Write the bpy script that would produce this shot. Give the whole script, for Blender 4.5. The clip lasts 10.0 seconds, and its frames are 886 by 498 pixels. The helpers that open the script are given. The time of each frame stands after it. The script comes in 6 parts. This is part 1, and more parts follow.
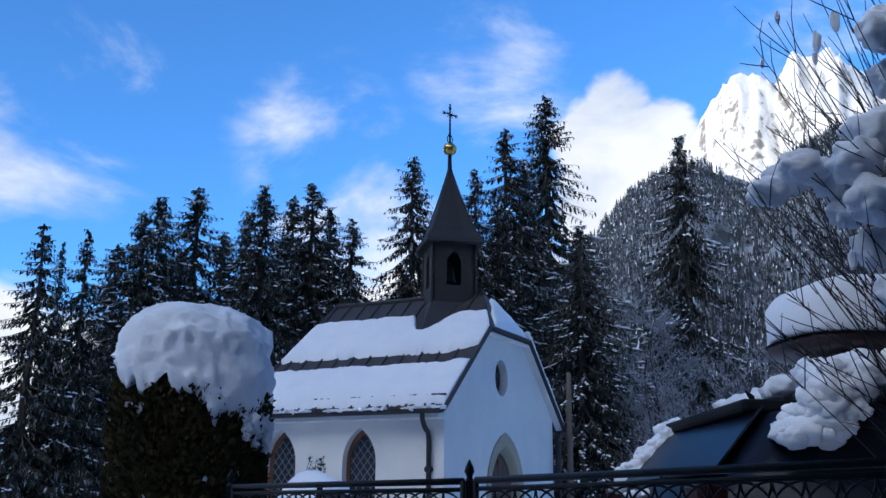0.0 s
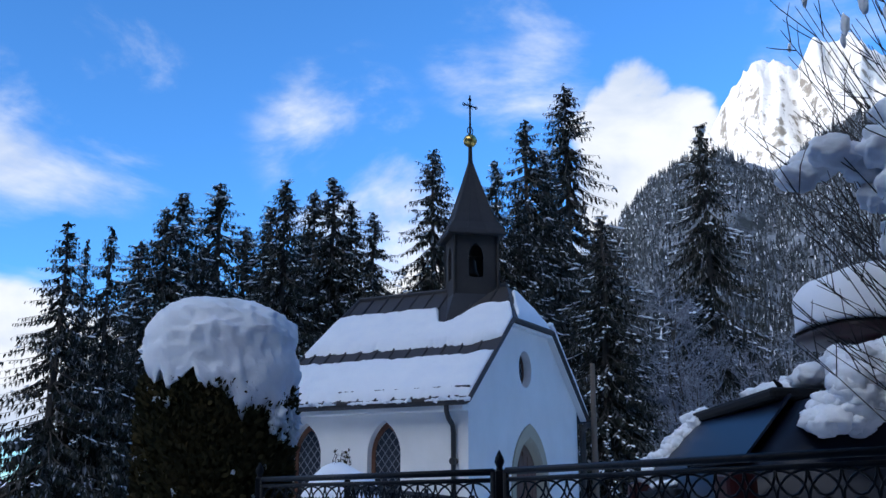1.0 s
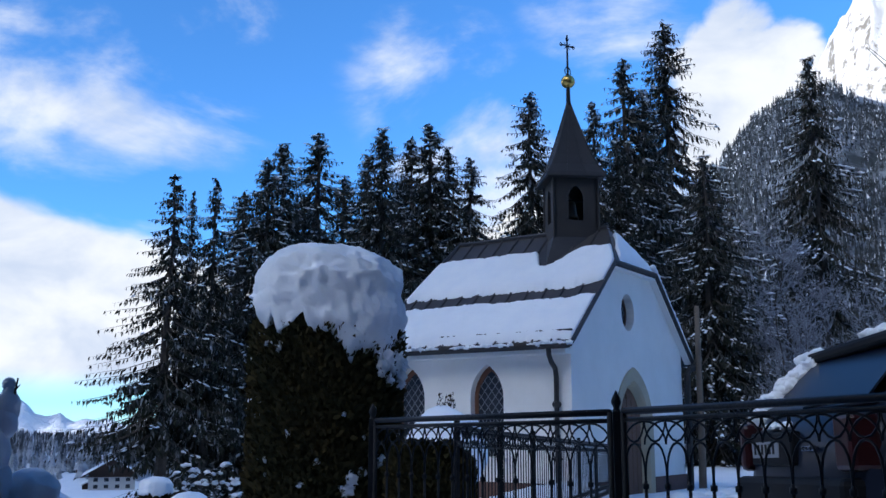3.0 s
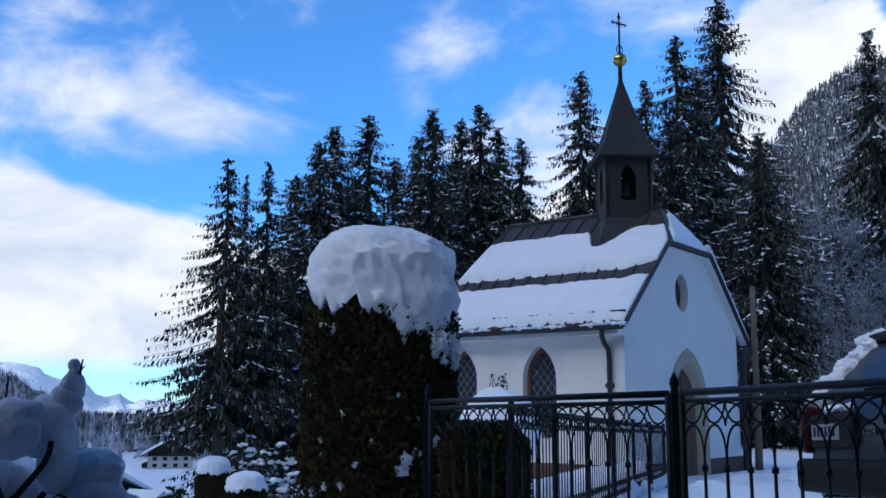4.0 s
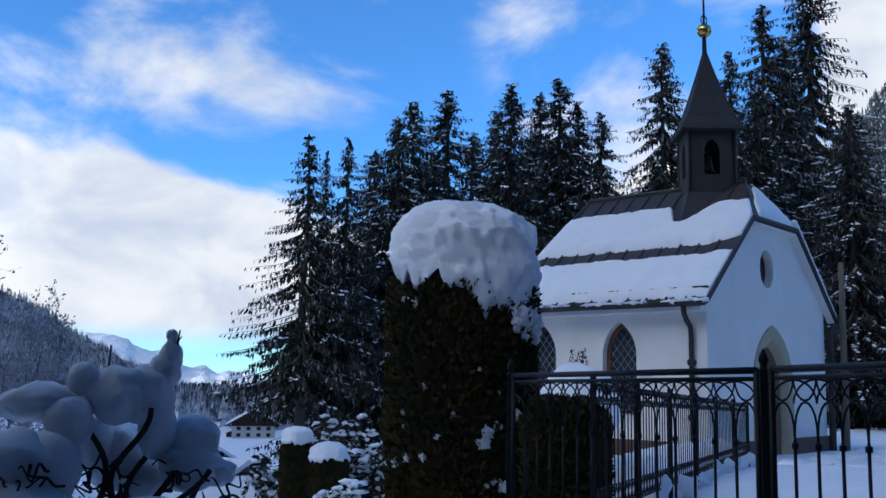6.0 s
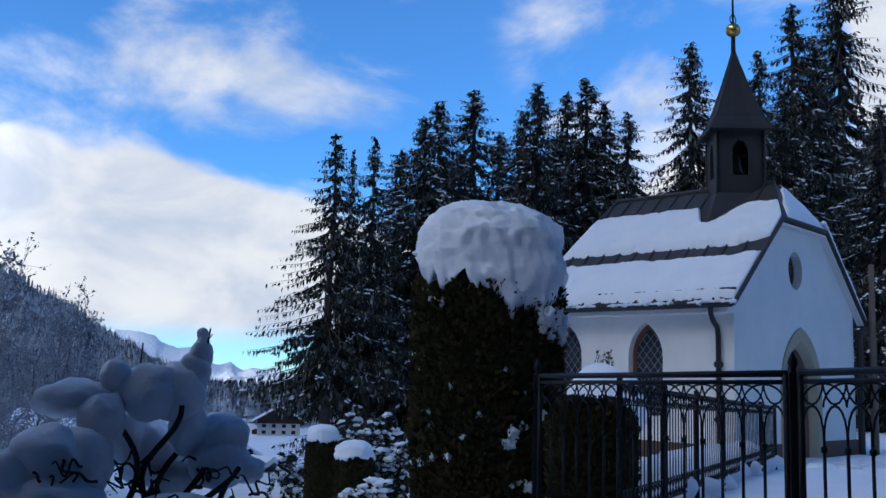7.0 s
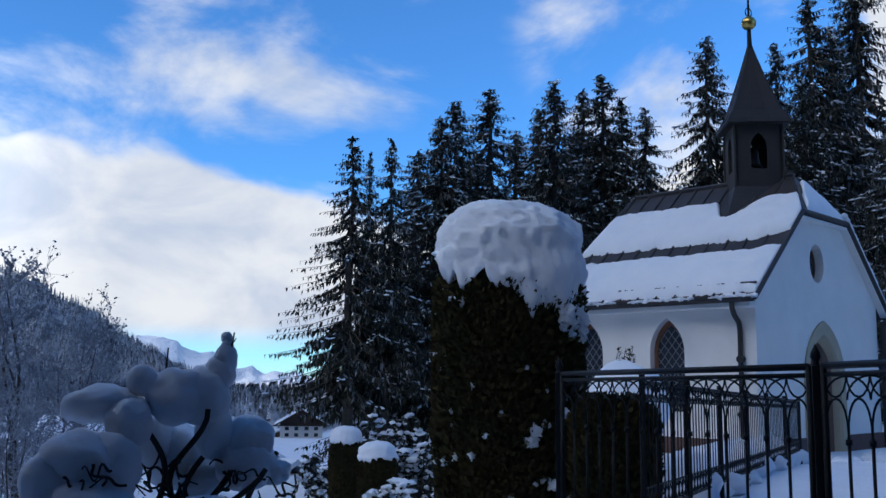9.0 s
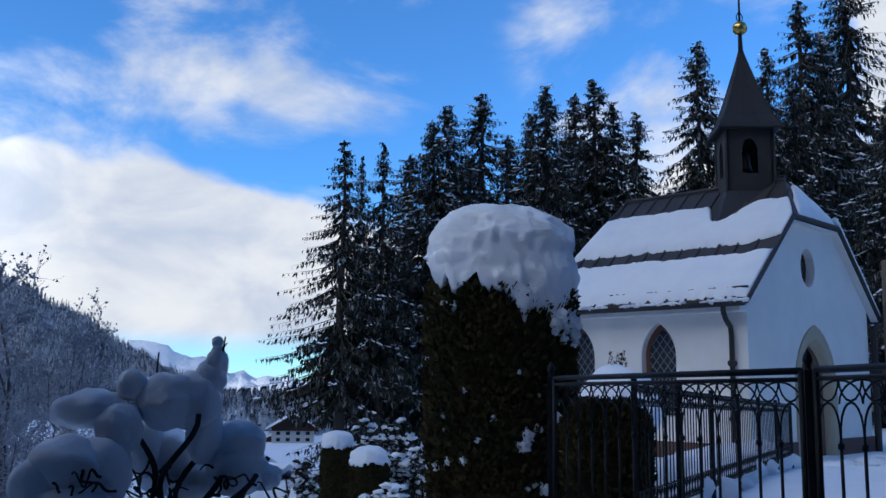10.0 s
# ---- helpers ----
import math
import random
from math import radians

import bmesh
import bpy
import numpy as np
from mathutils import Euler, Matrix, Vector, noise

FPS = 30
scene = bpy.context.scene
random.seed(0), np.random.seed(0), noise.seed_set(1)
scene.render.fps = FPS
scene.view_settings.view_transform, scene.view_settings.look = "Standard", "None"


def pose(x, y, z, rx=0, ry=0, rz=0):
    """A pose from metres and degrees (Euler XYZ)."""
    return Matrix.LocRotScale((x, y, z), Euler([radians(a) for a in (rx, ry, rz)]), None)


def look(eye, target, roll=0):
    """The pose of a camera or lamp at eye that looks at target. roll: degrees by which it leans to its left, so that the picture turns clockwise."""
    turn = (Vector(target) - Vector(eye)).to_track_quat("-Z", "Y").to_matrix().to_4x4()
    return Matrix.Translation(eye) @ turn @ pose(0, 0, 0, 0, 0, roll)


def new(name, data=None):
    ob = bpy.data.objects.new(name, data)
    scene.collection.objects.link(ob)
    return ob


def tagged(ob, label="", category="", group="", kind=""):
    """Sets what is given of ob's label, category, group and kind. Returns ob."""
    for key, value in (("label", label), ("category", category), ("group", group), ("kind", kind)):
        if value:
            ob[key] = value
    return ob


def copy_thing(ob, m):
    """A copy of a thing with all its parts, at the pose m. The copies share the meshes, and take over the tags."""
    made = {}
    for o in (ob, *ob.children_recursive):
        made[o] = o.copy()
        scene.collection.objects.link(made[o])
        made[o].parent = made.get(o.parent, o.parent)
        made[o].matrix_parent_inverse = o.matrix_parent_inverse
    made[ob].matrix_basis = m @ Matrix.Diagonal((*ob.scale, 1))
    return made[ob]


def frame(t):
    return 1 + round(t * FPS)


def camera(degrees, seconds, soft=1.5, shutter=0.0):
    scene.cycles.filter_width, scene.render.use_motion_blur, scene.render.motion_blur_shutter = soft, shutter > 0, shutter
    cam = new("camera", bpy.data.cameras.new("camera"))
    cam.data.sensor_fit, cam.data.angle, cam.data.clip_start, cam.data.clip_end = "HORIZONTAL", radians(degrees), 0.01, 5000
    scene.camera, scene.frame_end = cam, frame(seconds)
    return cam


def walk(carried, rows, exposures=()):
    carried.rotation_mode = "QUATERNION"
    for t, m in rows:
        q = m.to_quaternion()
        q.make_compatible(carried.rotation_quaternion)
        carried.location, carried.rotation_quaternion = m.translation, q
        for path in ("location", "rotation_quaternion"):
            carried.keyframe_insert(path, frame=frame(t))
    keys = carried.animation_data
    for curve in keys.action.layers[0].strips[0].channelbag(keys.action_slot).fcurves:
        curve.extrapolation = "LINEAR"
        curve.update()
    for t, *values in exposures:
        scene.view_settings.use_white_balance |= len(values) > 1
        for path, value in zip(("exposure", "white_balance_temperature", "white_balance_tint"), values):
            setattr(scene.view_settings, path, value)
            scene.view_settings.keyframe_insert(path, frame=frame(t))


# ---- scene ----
cam = camera(49.52, 10.0)
PATH = [
    (0.0, (-0.021, -0.011, 1.494), (-0.183, 9.677, 3.971), 0.45),
    (0.5, (-0.031, -0.005, 1.493), (-0.251, 9.689, 3.940), 0.23),
    (1.0, (-0.046, 0.004, 1.490), (-0.422, 9.704, 3.890), -0.01),
    (1.5, (-0.059, 0.017, 1.489), (-0.658, 9.726, 3.805), -0.29),
    (2.0, (-0.074, 0.030, 1.484), (-0.938, 9.755, 3.647), -0.10),
    (2.5, (-0.096, 0.043, 1.479), (-1.207, 9.779, 3.473), 0.11),
    (4.0, (-0.128, 0.053, 1.478), (-2.032, 9.729, 3.136), 0.26),
    (4.5, (-0.142, 0.056, 1.477), (-2.249, 9.700, 3.074), 0.60),
    (5.0, (-0.146, 0.047, 1.473), (-2.480, 9.655, 2.971), 0.50),
    (5.5, (-0.149, 0.031, 1.471), (-2.678, 9.601, 2.890), 0.59),
    (7.0, (-0.160, 0.004, 1.475), (-3.106, 9.460, 2.854), 1.60),
    (7.5, (-0.159, -0.013, 1.475), (-3.204, 9.414, 2.841), 1.13),
    (8.0, (-0.159, -0.021, 1.473), (-3.286, 9.382, 2.814), 0.89),
    (8.5, (-0.158, -0.020, 1.474), (-3.302, 9.378, 2.816), 0.68),
    (9.0, (-0.159, -0.017, 1.473), (-3.288, 9.381, 2.849), 0.59),
    (9.5, (-0.161, -0.013, 1.473), (-3.265, 9.389, 2.877), 0.58),
    (10.0, (-0.163, -0.008, 1.473), (-3.210, 9.410, 2.895), 0.53),
]
walk(cam, [(t, look(eye, target, roll)) for t, eye, target, roll in PATH], [(0.0, 1.25, 6100, 10), (4.5, 1.22, 6100, 10), (7.5, 0.98, 6100, 10), (10.0, 0.98, 6100, 10)])

# ---- light: a valley in the morning shade of a ridge, sun on the far rock ----
SUN_EL, SUN_AZ = radians(12), radians(232)          # azimuth clockwise from +y
world = bpy.data.worlds.new("sky")
scene.world = world
world.use_nodes = True
wn, wl = world.node_tree.nodes, world.node_tree.links
wn.clear()


def wmath(op, a, b=None, c=None, clamp=False):
    n = wn.new("ShaderNodeMath")
    n.operation, n.use_clamp = op, clamp
    for i, v in enumerate((a, b, c)):
        if v is None:
            continue
        if isinstance(v, (int, float)):
            n.inputs[i].default_value = v
        else:
            wl.new(v, n.inputs[i])
    return n.outputs[0]


def wramp(v, lo, hi):
    n = wn.new("ShaderNodeMapRange")
    n.interpolation_type = "SMOOTHSTEP"
    wl.new(v, n.inputs[0])
    n.inputs[1].default_value, n.inputs[2].default_value = lo, hi
    return n.outputs[0]


w_out, w_bg = wn.new("ShaderNodeOutputWorld"), wn.new("ShaderNodeBackground")
w_sky = wn.new("ShaderNodeTexSky")
w_sky.sky_type, w_sky.sun_disc = "NISHITA", False
w_sky.sun_elevation, w_sky.sun_rotation = SUN_EL, SUN_AZ
w_sky.air_density, w_sky.dust_density, w_sky.ozone_density, w_sky.altitude = 1.0, 0.1, 4.0, 2000
w_co = wn.new("ShaderNodeTexCoord")
w_sep = wn.new("ShaderNodeSeparateXYZ")
wl.new(w_co.outputs["Generated"], w_sep.inputs[0])
DX, DY, DZ = w_sep.outputs


def wnoise(scale, detail, rough, stretch=(1, 1, 1), off=(0, 0, 0)):
    m = wn.new("ShaderNodeMapping")
    m.inputs["Scale"].default_value, m.inputs["Location"].default_value = stretch, off
    wl.new(w_co.outputs["Generated"], m.inputs[0])
    n = wn.new("ShaderNodeTexNoise")
    n.inputs["Scale"].default_value, n.inputs["Detail"].default_value, n.inputs["Roughness"].default_value = scale, detail, rough
    n.inputs["Distortion"].default_value = 0.35
    wl.new(m.outputs[0], n.inputs[0])
    return n.outputs[0]


def wblob(az, el, r0, r1):
    a, e = radians(az), radians(el)
    d = wn.new("ShaderNodeVectorMath")
    d.operation = "DOT_PRODUCT"
    wl.new(w_co.outputs["Generated"], d.inputs[0])
    d.inputs[1].default_value = (math.sin(a) * math.cos(e), math.cos(a) * math.cos(e), math.sin(e))
    return wramp(d.outputs["Value"], math.cos(radians(r1)), math.cos(radians(r0)))


n_big = wnoise(3.2, 6, 0.48, (1, 1, 2.2))
n_fine = wnoise(6.5, 7, 0.52, (1, 1, 1.7), (3.1, 1.7, 0.4))
n_puff = wnoise(22, 5, 0.55)
n_c = wmath("SUBTRACT", n_big, 0.5)
# low bank of cloud along the valley, thicker to the left
height = wmath("ADD", DZ, wmath("MULTIPLY", n_c, -0.48))
height = wmath("ADD", height, wmath("MULTIPLY", DX, 0.11))
bank = wmath("MULTIPLY", wramp(height, 0.190, 0.135), wramp(DZ, 0.022, 0.060))
soft_blobs = wmath("MAXIMUM", wmath("MAXIMUM", wblob(9.2, 17.2, 1.0, 4.6), wblob(9.4, 20.4, 0.8, 4.4)), wmath("MAXIMUM", wblob(12.0, 20.4, 0.5, 3.4), wblob(10.0, 22.6, 0.2, 2.9)))
puff = wramp(wmath("ADD", soft_blobs, wmath("MULTIPLY", wmath("SUBTRACT", wmath("MULTIPLY_ADD", n_fine, 0.6, wmath("MULTIPLY", n_puff, 0.4)), 0.5), 3.0)), 0.16, 0.70)
puff = wmath("MULTIPLY", puff, wramp(soft_blobs, 0.0, 0.25))
# unseen bright veil round the hidden sun, added behind to light the chapel
aureole = wn.new("ShaderNodeVectorMath")
aureole.operation = "DOT_PRODUCT"
wl.new(w_co.outputs["Generated"], aureole.inputs[0])
aureole.inputs[1].default_value = (math.sin(SUN_AZ) * math.cos(SUN_EL), math.cos(SUN_AZ) * math.cos(SUN_EL), math.sin(SUN_EL))
near_sun = wramp(aureole.outputs["Value"], 0.0, 0.9)
fill_veil = wmath("MULTIPLY", wramp(wmath("ADD", wmath("MULTIPLY", DX, 0.75), wmath("MULTIPLY", DY, 0.66)), -0.35, -0.75), wramp(n_big, 0.30, 0.55))
band = wmath("MAXIMUM", wblob(-38.5, 13.6, 1.5, 8.0), wmath("MULTIPLY", wblob(-34, 17.8, 0.5, 7.5), 0.9))
for az, el, r1, k in ((-28.5, 18.6, 7.0, 0.8), (-24.0, 20.8, 8.0, 0.8), (-43.5, 12.5, 7.0, 1.0), (-9.0, 21.0, 7.0, 0.46), (4.0, 26.0, 9.0, 0.55), (20.6, 25.5, 6.5, 0.8), (-6.0, 14.0, 8.0, 0.7)):
    band = wmath("MAXIMUM", band, wmath("MULTIPLY", wblob(az, el, 0.3, r1), k))
n_wisp = wnoise(4.2, 8, 0.58, (1, 1, 1.9), (7.3, 2.2, 5.1))
wisp = wramp(wmath("MULTIPLY_ADD", band, 0.20, wmath("MULTIPLY_ADD", n_wisp, 0.80, wmath("MULTIPLY", n_fine, 0.20))), 0.57, 0.80)
wisp = wmath("MULTIPLY", wisp, wmath("MULTIPLY", wramp(band, 0.0, 0.5), 0.9))
cover = wmath("MAXIMUM", wmath("MAXIMUM", bank, puff), wmath("MAXIMUM", wisp, fill_veil), clamp=True)
shade = wn.new("ShaderNodeMix")
shade.data_type = "RGBA"
wl.new(wramp(n_fine, 0.35, 0.62), shade.inputs[0])
shade.inputs[6].default_value, shade.inputs[7].default_value = (0.66, 0.73, 0.86, 1), (1.0, 1.0, 1.0, 1)
cloud_mul = wn.new("ShaderNodeVectorMath")
cloud_mul.operation = "SCALE"
wl.new(wmath("MULTIPLY_ADD", near_sun, 2.25, 0.43), cloud_mul.inputs["Scale"])
wl.new(shade.outputs[2], cloud_mul.inputs[0])
sky_mul = wn.new("ShaderNodeVectorMath")
sky_mul.operation = "MULTIPLY"
sky_mul.inputs[1].default_value = (0.080, 0.118, 0.142)
wl.new(w_sky.outputs[0], sky_mul.inputs[0])
w_mix = wn.new("ShaderNodeMix")
w_mix.data_type = "RGBA"
wl.new(cover, w_mix.inputs[0])
wl.new(sky_mul.outputs[0], w_mix.inputs[6])
wl.new(cloud_mul.outputs[0], w_mix.inputs[7])
wl.new(w_mix.outputs[2], w_bg.inputs[0])
w_bg.inputs[1].default_value = 1.0
wl.new(w_bg.outputs[0], w_out.inputs[0])

sun = new("sun", bpy.data.lights.new("sun", "SUN"))
sun.data.energy, sun.data.angle, sun.data.color = 0.9, radians(0.5), (1.0, 0.90, 0.75)
sun_way = Vector((math.sin(SUN_AZ) * math.cos(SUN_EL), math.cos(SUN_AZ) * math.cos(SUN_EL), math.sin(SUN_EL)))
sun.matrix_world = look(sun_way * 50, (0, 0, 0))
tagged(sun, kind="structure")


# ---- materials ----
def material(name, base, rough=0.8, metal=0.0, second=None, scale=4.0, amount=0.5, bump=0.0, bump_scale=40.0, per_object=0.0, sheen=0.0, subsurface=0.0, spec=0.5):
    m = bpy.data.materials.new(name)
    m.use_nodes = True
    nt = m.node_tree
    b = nt.nodes["Principled BSDF"]
    b.inputs["Roughness"].default_value, b.inputs["Metallic"].default_value = rough, metal
    b.inputs["Specular IOR Level"].default_value = spec
    co = nt.nodes.new("ShaderNodeTexCoord")
    n1 = nt.nodes.new("ShaderNodeTexNoise")
    n1.inputs["Scale"].default_value, n1.inputs["Detail"].default_value, n1.inputs["Roughness"].default_value = scale, 6, 0.6
    nt.links.new(co.outputs["Object"], n1.inputs["Vector"])
    ramp = nt.nodes.new("ShaderNodeMapRange")
    ramp.inputs[1].default_value, ramp.inputs[2].default_value = 0.5 - 0.22, 0.5 + 0.22
    nt.links.new(n1.outputs[0], ramp.inputs[0])
    mix = nt.nodes.new("ShaderNodeMix")
    mix.data_type = "RGBA"
    second = second or tuple(c * 0.75 for c in base)
    mix.inputs[6].default_value, mix.inputs[7].default_value = (*base, 1), (*[base[i] + (second[i] - base[i]) * amount for i in range(3)], 1)
    nt.links.new(ramp.outputs[0], mix.inputs[0])
    colour = mix.outputs[2]
    if per_object:
        info = nt.nodes.new("ShaderNodeObjectInfo")
        hsv = nt.nodes.new("ShaderNodeHueSaturation")
        mr = nt.nodes.new("ShaderNodeMapRange")
        mr.inputs[3].default_value, mr.inputs[4].default_value = 1 - per_object, 1 + per_object
        nt.links.new(info.outputs["Random"], mr.inputs[0])
        nt.links.new(mr.outputs[0], hsv.inputs["Value"])
        nt.links.new(colour, hsv.inputs["Color"])
        colour = hsv.outputs[0]
    nt.links.new(colour, b.inputs["Base Color"])
    if bump:
        n2 = nt.nodes.new("ShaderNodeTexNoise")
        n2.inputs["Scale"].default_value, n2.inputs["Detail"].default_value = bump_scale, 5
        nt.links.new(co.outputs["Object"], n2.inputs["Vector"])
        bp = nt.nodes.new("ShaderNodeBump")
        bp.inputs["Strength"].default_value, bp.inputs["Distance"].default_value = bump, 0.02
        nt.links.new(n2.outputs[0], bp.inputs["Height"])
        nt.links.new(bp.outputs[0], b.inputs["Normal"])
    if subsurface:
        b.inputs["Subsurface Weight"].default_value = subsurface
        b.inputs["Subsurface Radius"].default_value = (0.03, 0.04, 0.05)
    return m


M = {
    "snow": material("snow", (0.86, 0.88, 0.90), 0.75, second=(0.76, 0.80, 0.86), scale=2.5, amount=0.7, bump=0.35, bump_scale=22, spec=0.25),
    "ground_snow": material("ground_snow", (0.84, 0.86, 0.89), 0.8, second=(0.70, 0.74, 0.80), scale=0.9, amount=0.8, bump=0.9, bump_scale=7, spec=0.25),
    "plaster": material("plaster", (0.82, 0.80, 0.76), 0.9, second=(0.70, 0.68, 0.63), scale=1.3, amount=0.7, bump=0.25, bump_scale=60, spec=0.2),
    "plinth": material("plinth", (0.10, 0.055, 0.045), 0.85, second=(0.16, 0.10, 0.085), scale=3, bump=0.3),
    "stone": material("stone", (0.44, 0.38, 0.27), 0.85, second=(0.34, 0.29, 0.2), scale=5, bump=0.35, bump_scale=30),
    "wood": material("wood", (0.17, 0.065, 0.03), 0.6, second=(0.10, 0.04, 0.02), scale=9, bump=0.3, bump_scale=25),
    "door_wood": material("door_wood", (0.13, 0.06, 0.03), 0.65, second=(0.07, 0.035, 0.02), scale=7, bump=0.3),
    "roof_metal": material("roof_metal", (0.032, 0.029, 0.029), 0.55, 0.15, second=(0.055, 0.05, 0.05), scale=1.6, amount=0.8, bump=0.15, bump_scale=14, per_object=0.12),
    "tower_metal": material("tower_metal", (0.024, 0.020, 0.018), 0.6, 0.1, second=(0.040, 0.034, 0.031), scale=2.0, amount=0.8, bump=0.15, bump_scale=14, per_object=0.15),
    "gutter": material("gutter", (0.035, 0.033, 0.033), 0.5, 0.3, scale=3),
    "gold": material("gold", (0.72, 0.48, 0.13), 0.28, 1.0, second=(0.35, 0.22, 0.08), scale=9, amount=0.5),
    "iron": material("iron", (0.008, 0.008, 0.009), 0.5, 0.0, spec=0.22, second=(0.02, 0.02, 0.023), scale=14, bump=0.2, bump_scale=60),
    "bronze": material("bronze", (0.06, 0.05, 0.04), 0.5, 0.6, scale=9),
    "lead": material("lead", (0.22, 0.23, 0.25), 0.6, 0.3, scale=20),
    
    "thuja": material("thuja", (0.034, 0.034, 0.014), 0.85, second=(0.075, 0.050, 0.018), scale=2.2, amount=0.9, spec=0.12),
    "bark": material("bark", (0.045, 0.036, 0.03), 0.9, second=(0.085, 0.07, 0.058), scale=8, amount=0.8, bump=0.6, bump_scale=22),
    "pale_wood": material("pale_wood", (0.16, 0.125, 0.095), 0.85, second=(0.10, 0.08, 0.06), scale=6, bump=0.4),
    "twig": material("twig", (0.018, 0.014, 0.014), 0.8, second=(0.035, 0.026, 0.022), scale=12, bump=0.3),
    "frost_twig": material("frost_twig", (0.40, 0.43, 0.48), 0.9, second=(0.08, 0.08, 0.09), scale=3, amount=0.9),
    "car_paint": material("car_paint", (0.009, 0.013, 0.026), 0.35, 0.0, spec=0.25, second=(0.013, 0.018, 0.032), scale=1.5, amount=0.5),
    "car_black": material("car_black", (0.008, 0.008, 0.009), 0.6, scale=6, spec=0.15),
    "car_glass": material("car_glass", (0.007, 0.011, 0.022), 0.3, 0.0, second=(0.010, 0.015, 0.028), scale=2, spec=0.22),
    "tail_red": material("tail_red", (0.030, 0.004, 0.005), 0.3, scale=6),
    "plate_white": material("plate_white", (0.26, 0.27, 0.29), 0.5, scale=8),
    "chrome": material("chrome", (0.5, 0.5, 0.52), 0.2, 1.0, scale=8),
    "rubber": material("rubber", (0.02, 0.02, 0.02), 0.85, scale=8),
    "box_red": material("box_red", (0.03, 0.012, 0.016), 0.35, second=(0.02, 0.01, 0.013), scale=3),
    "farm_wall": material("farm_wall", (0.62, 0.6, 0.56), 0.9, scale=0.5),
    "farm_wood": material("farm_wood", (0.06, 0.035, 0.025), 0.85, scale=0.8),
    "pane_dark": material("pane_dark", (0.02, 0.022, 0.026), 0.15, scale=3),
}


def slope_material(name, low, high, split, noise_scale, rough=0.95, weight=1.1):
    """Snow where the slope is gentle, the darker ground where it is steep, broken up at two scales."""
    m = bpy.data.materials.new(name)
    m.use_nodes = True
    nt = m.node_tree
    b = nt.nodes["Principled BSDF"]
    b.inputs["Roughness"].default_value, b.inputs["Specular IOR Level"].default_value = rough, 0.1
    geo, sep = nt.nodes.new("ShaderNodeNewGeometry"), nt.nodes.new("ShaderNodeSeparateXYZ")
    nt.links.new(geo.outputs["Normal"], sep.inputs[0])
    co = nt.nodes.new("ShaderNodeTexCoord")
    noi = nt.nodes.new("ShaderNodeTexNoise")
    noi.inputs["Scale"].default_value, noi.inputs["Detail"].default_value, noi.inputs["Roughness"].default_value = noise_scale, 9, 0.68
    nt.links.new(co.outputs["Object"], noi.inputs["Vector"])
    add = nt.nodes.new("ShaderNodeMath")
    add.operation = "MULTIPLY_ADD"
    nt.links.new(noi.outputs[0], add.inputs[0])
    add.inputs[1].default_value = weight
    nt.links.new(sep.outputs[2], add.inputs[2])
    mr = nt.nodes.new("ShaderNodeMapRange")
    mr.inputs[1].default_value, mr.inputs[2].default_value = split + 0.45, split + 0.65
    nt.links.new(add.outputs[0], mr.inputs[0])
    mix = nt.nodes.new("ShaderNodeMix")
    mix.data_type = "RGBA"
    mix.inputs[6].default_value, mix.inputs[7].default_value = (*low, 1), (*high, 1)
    nt.links.new(mr.outputs[0], mix.inputs[0])
    nt.links.new(mix.outputs[2], b.inputs["Base Color"])
    bp = nt.nodes.new("ShaderNodeBump")
    bp.inputs["Strength"].default_value, bp.inputs["Distance"].default_value = 0.8, 0.6 / noise_scale
    nt.links.new(noi.outputs[0], bp.inputs["Height"])
    nt.links.new(bp.outputs[0], b.inputs["Normal"])
    return m


M["rock"] = slope_material("rock", (0.25, 0.225, 0.19), (0.72, 0.70, 0.67), 0.92, 0.05, weight=2.4)
# snow between the slope's trees muted to blue-grey, with haze put into the colour
M["forest_floor"] = slope_material("forest_floor", (0.06, 0.07, 0.075), (0.30, 0.33, 0.37), 0.78, 0.05)
M["far_forest"] = slope_material("far_forest", (0.06, 0.07, 0.08), (0.40, 0.43, 0.48), 0.85, 0.05)
M["ridge_frost"] = slope_material("ridge_frost", (0.07, 0.08, 0.09), (0.50, 0.53, 0.57), 0.20, 0.3)
# frosted slope trees, kept low in contrast to paint in the haze
M["forest_frost_haze"] = slope_material("forest_frost_haze", (0.045, 0.052, 0.056), (0.22, 0.245, 0.28), 0.30, 0.35)
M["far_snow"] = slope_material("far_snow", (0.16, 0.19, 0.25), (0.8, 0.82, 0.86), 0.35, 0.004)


def glass_material():
    m = bpy.data.materials.new("leaded_glass")
    m.use_nodes = True
    b = m.node_tree.nodes["Principled BSDF"]
    b.inputs["Base Color"].default_value = (0.03, 0.035, 0.045, 1)
    b.inputs["Roughness"].default_value, b.inputs["Specular IOR Level"].default_value = 0.12, 0.6
    n = m.node_tree.nodes.new("ShaderNodeTexNoise")
    n.inputs["Scale"].default_value = 14
    bp = m.node_tree.nodes.new("ShaderNodeBump")
    bp.inputs["Strength"].default_value, bp.inputs["Distance"].default_value = 0.25, 0.02
    m.node_tree.links.new(n.outputs[0], bp.inputs["Height"])
    m.node_tree.links.new(bp.outputs[0], b.inputs["Normal"])
    return m


M["glass"] = glass_material()


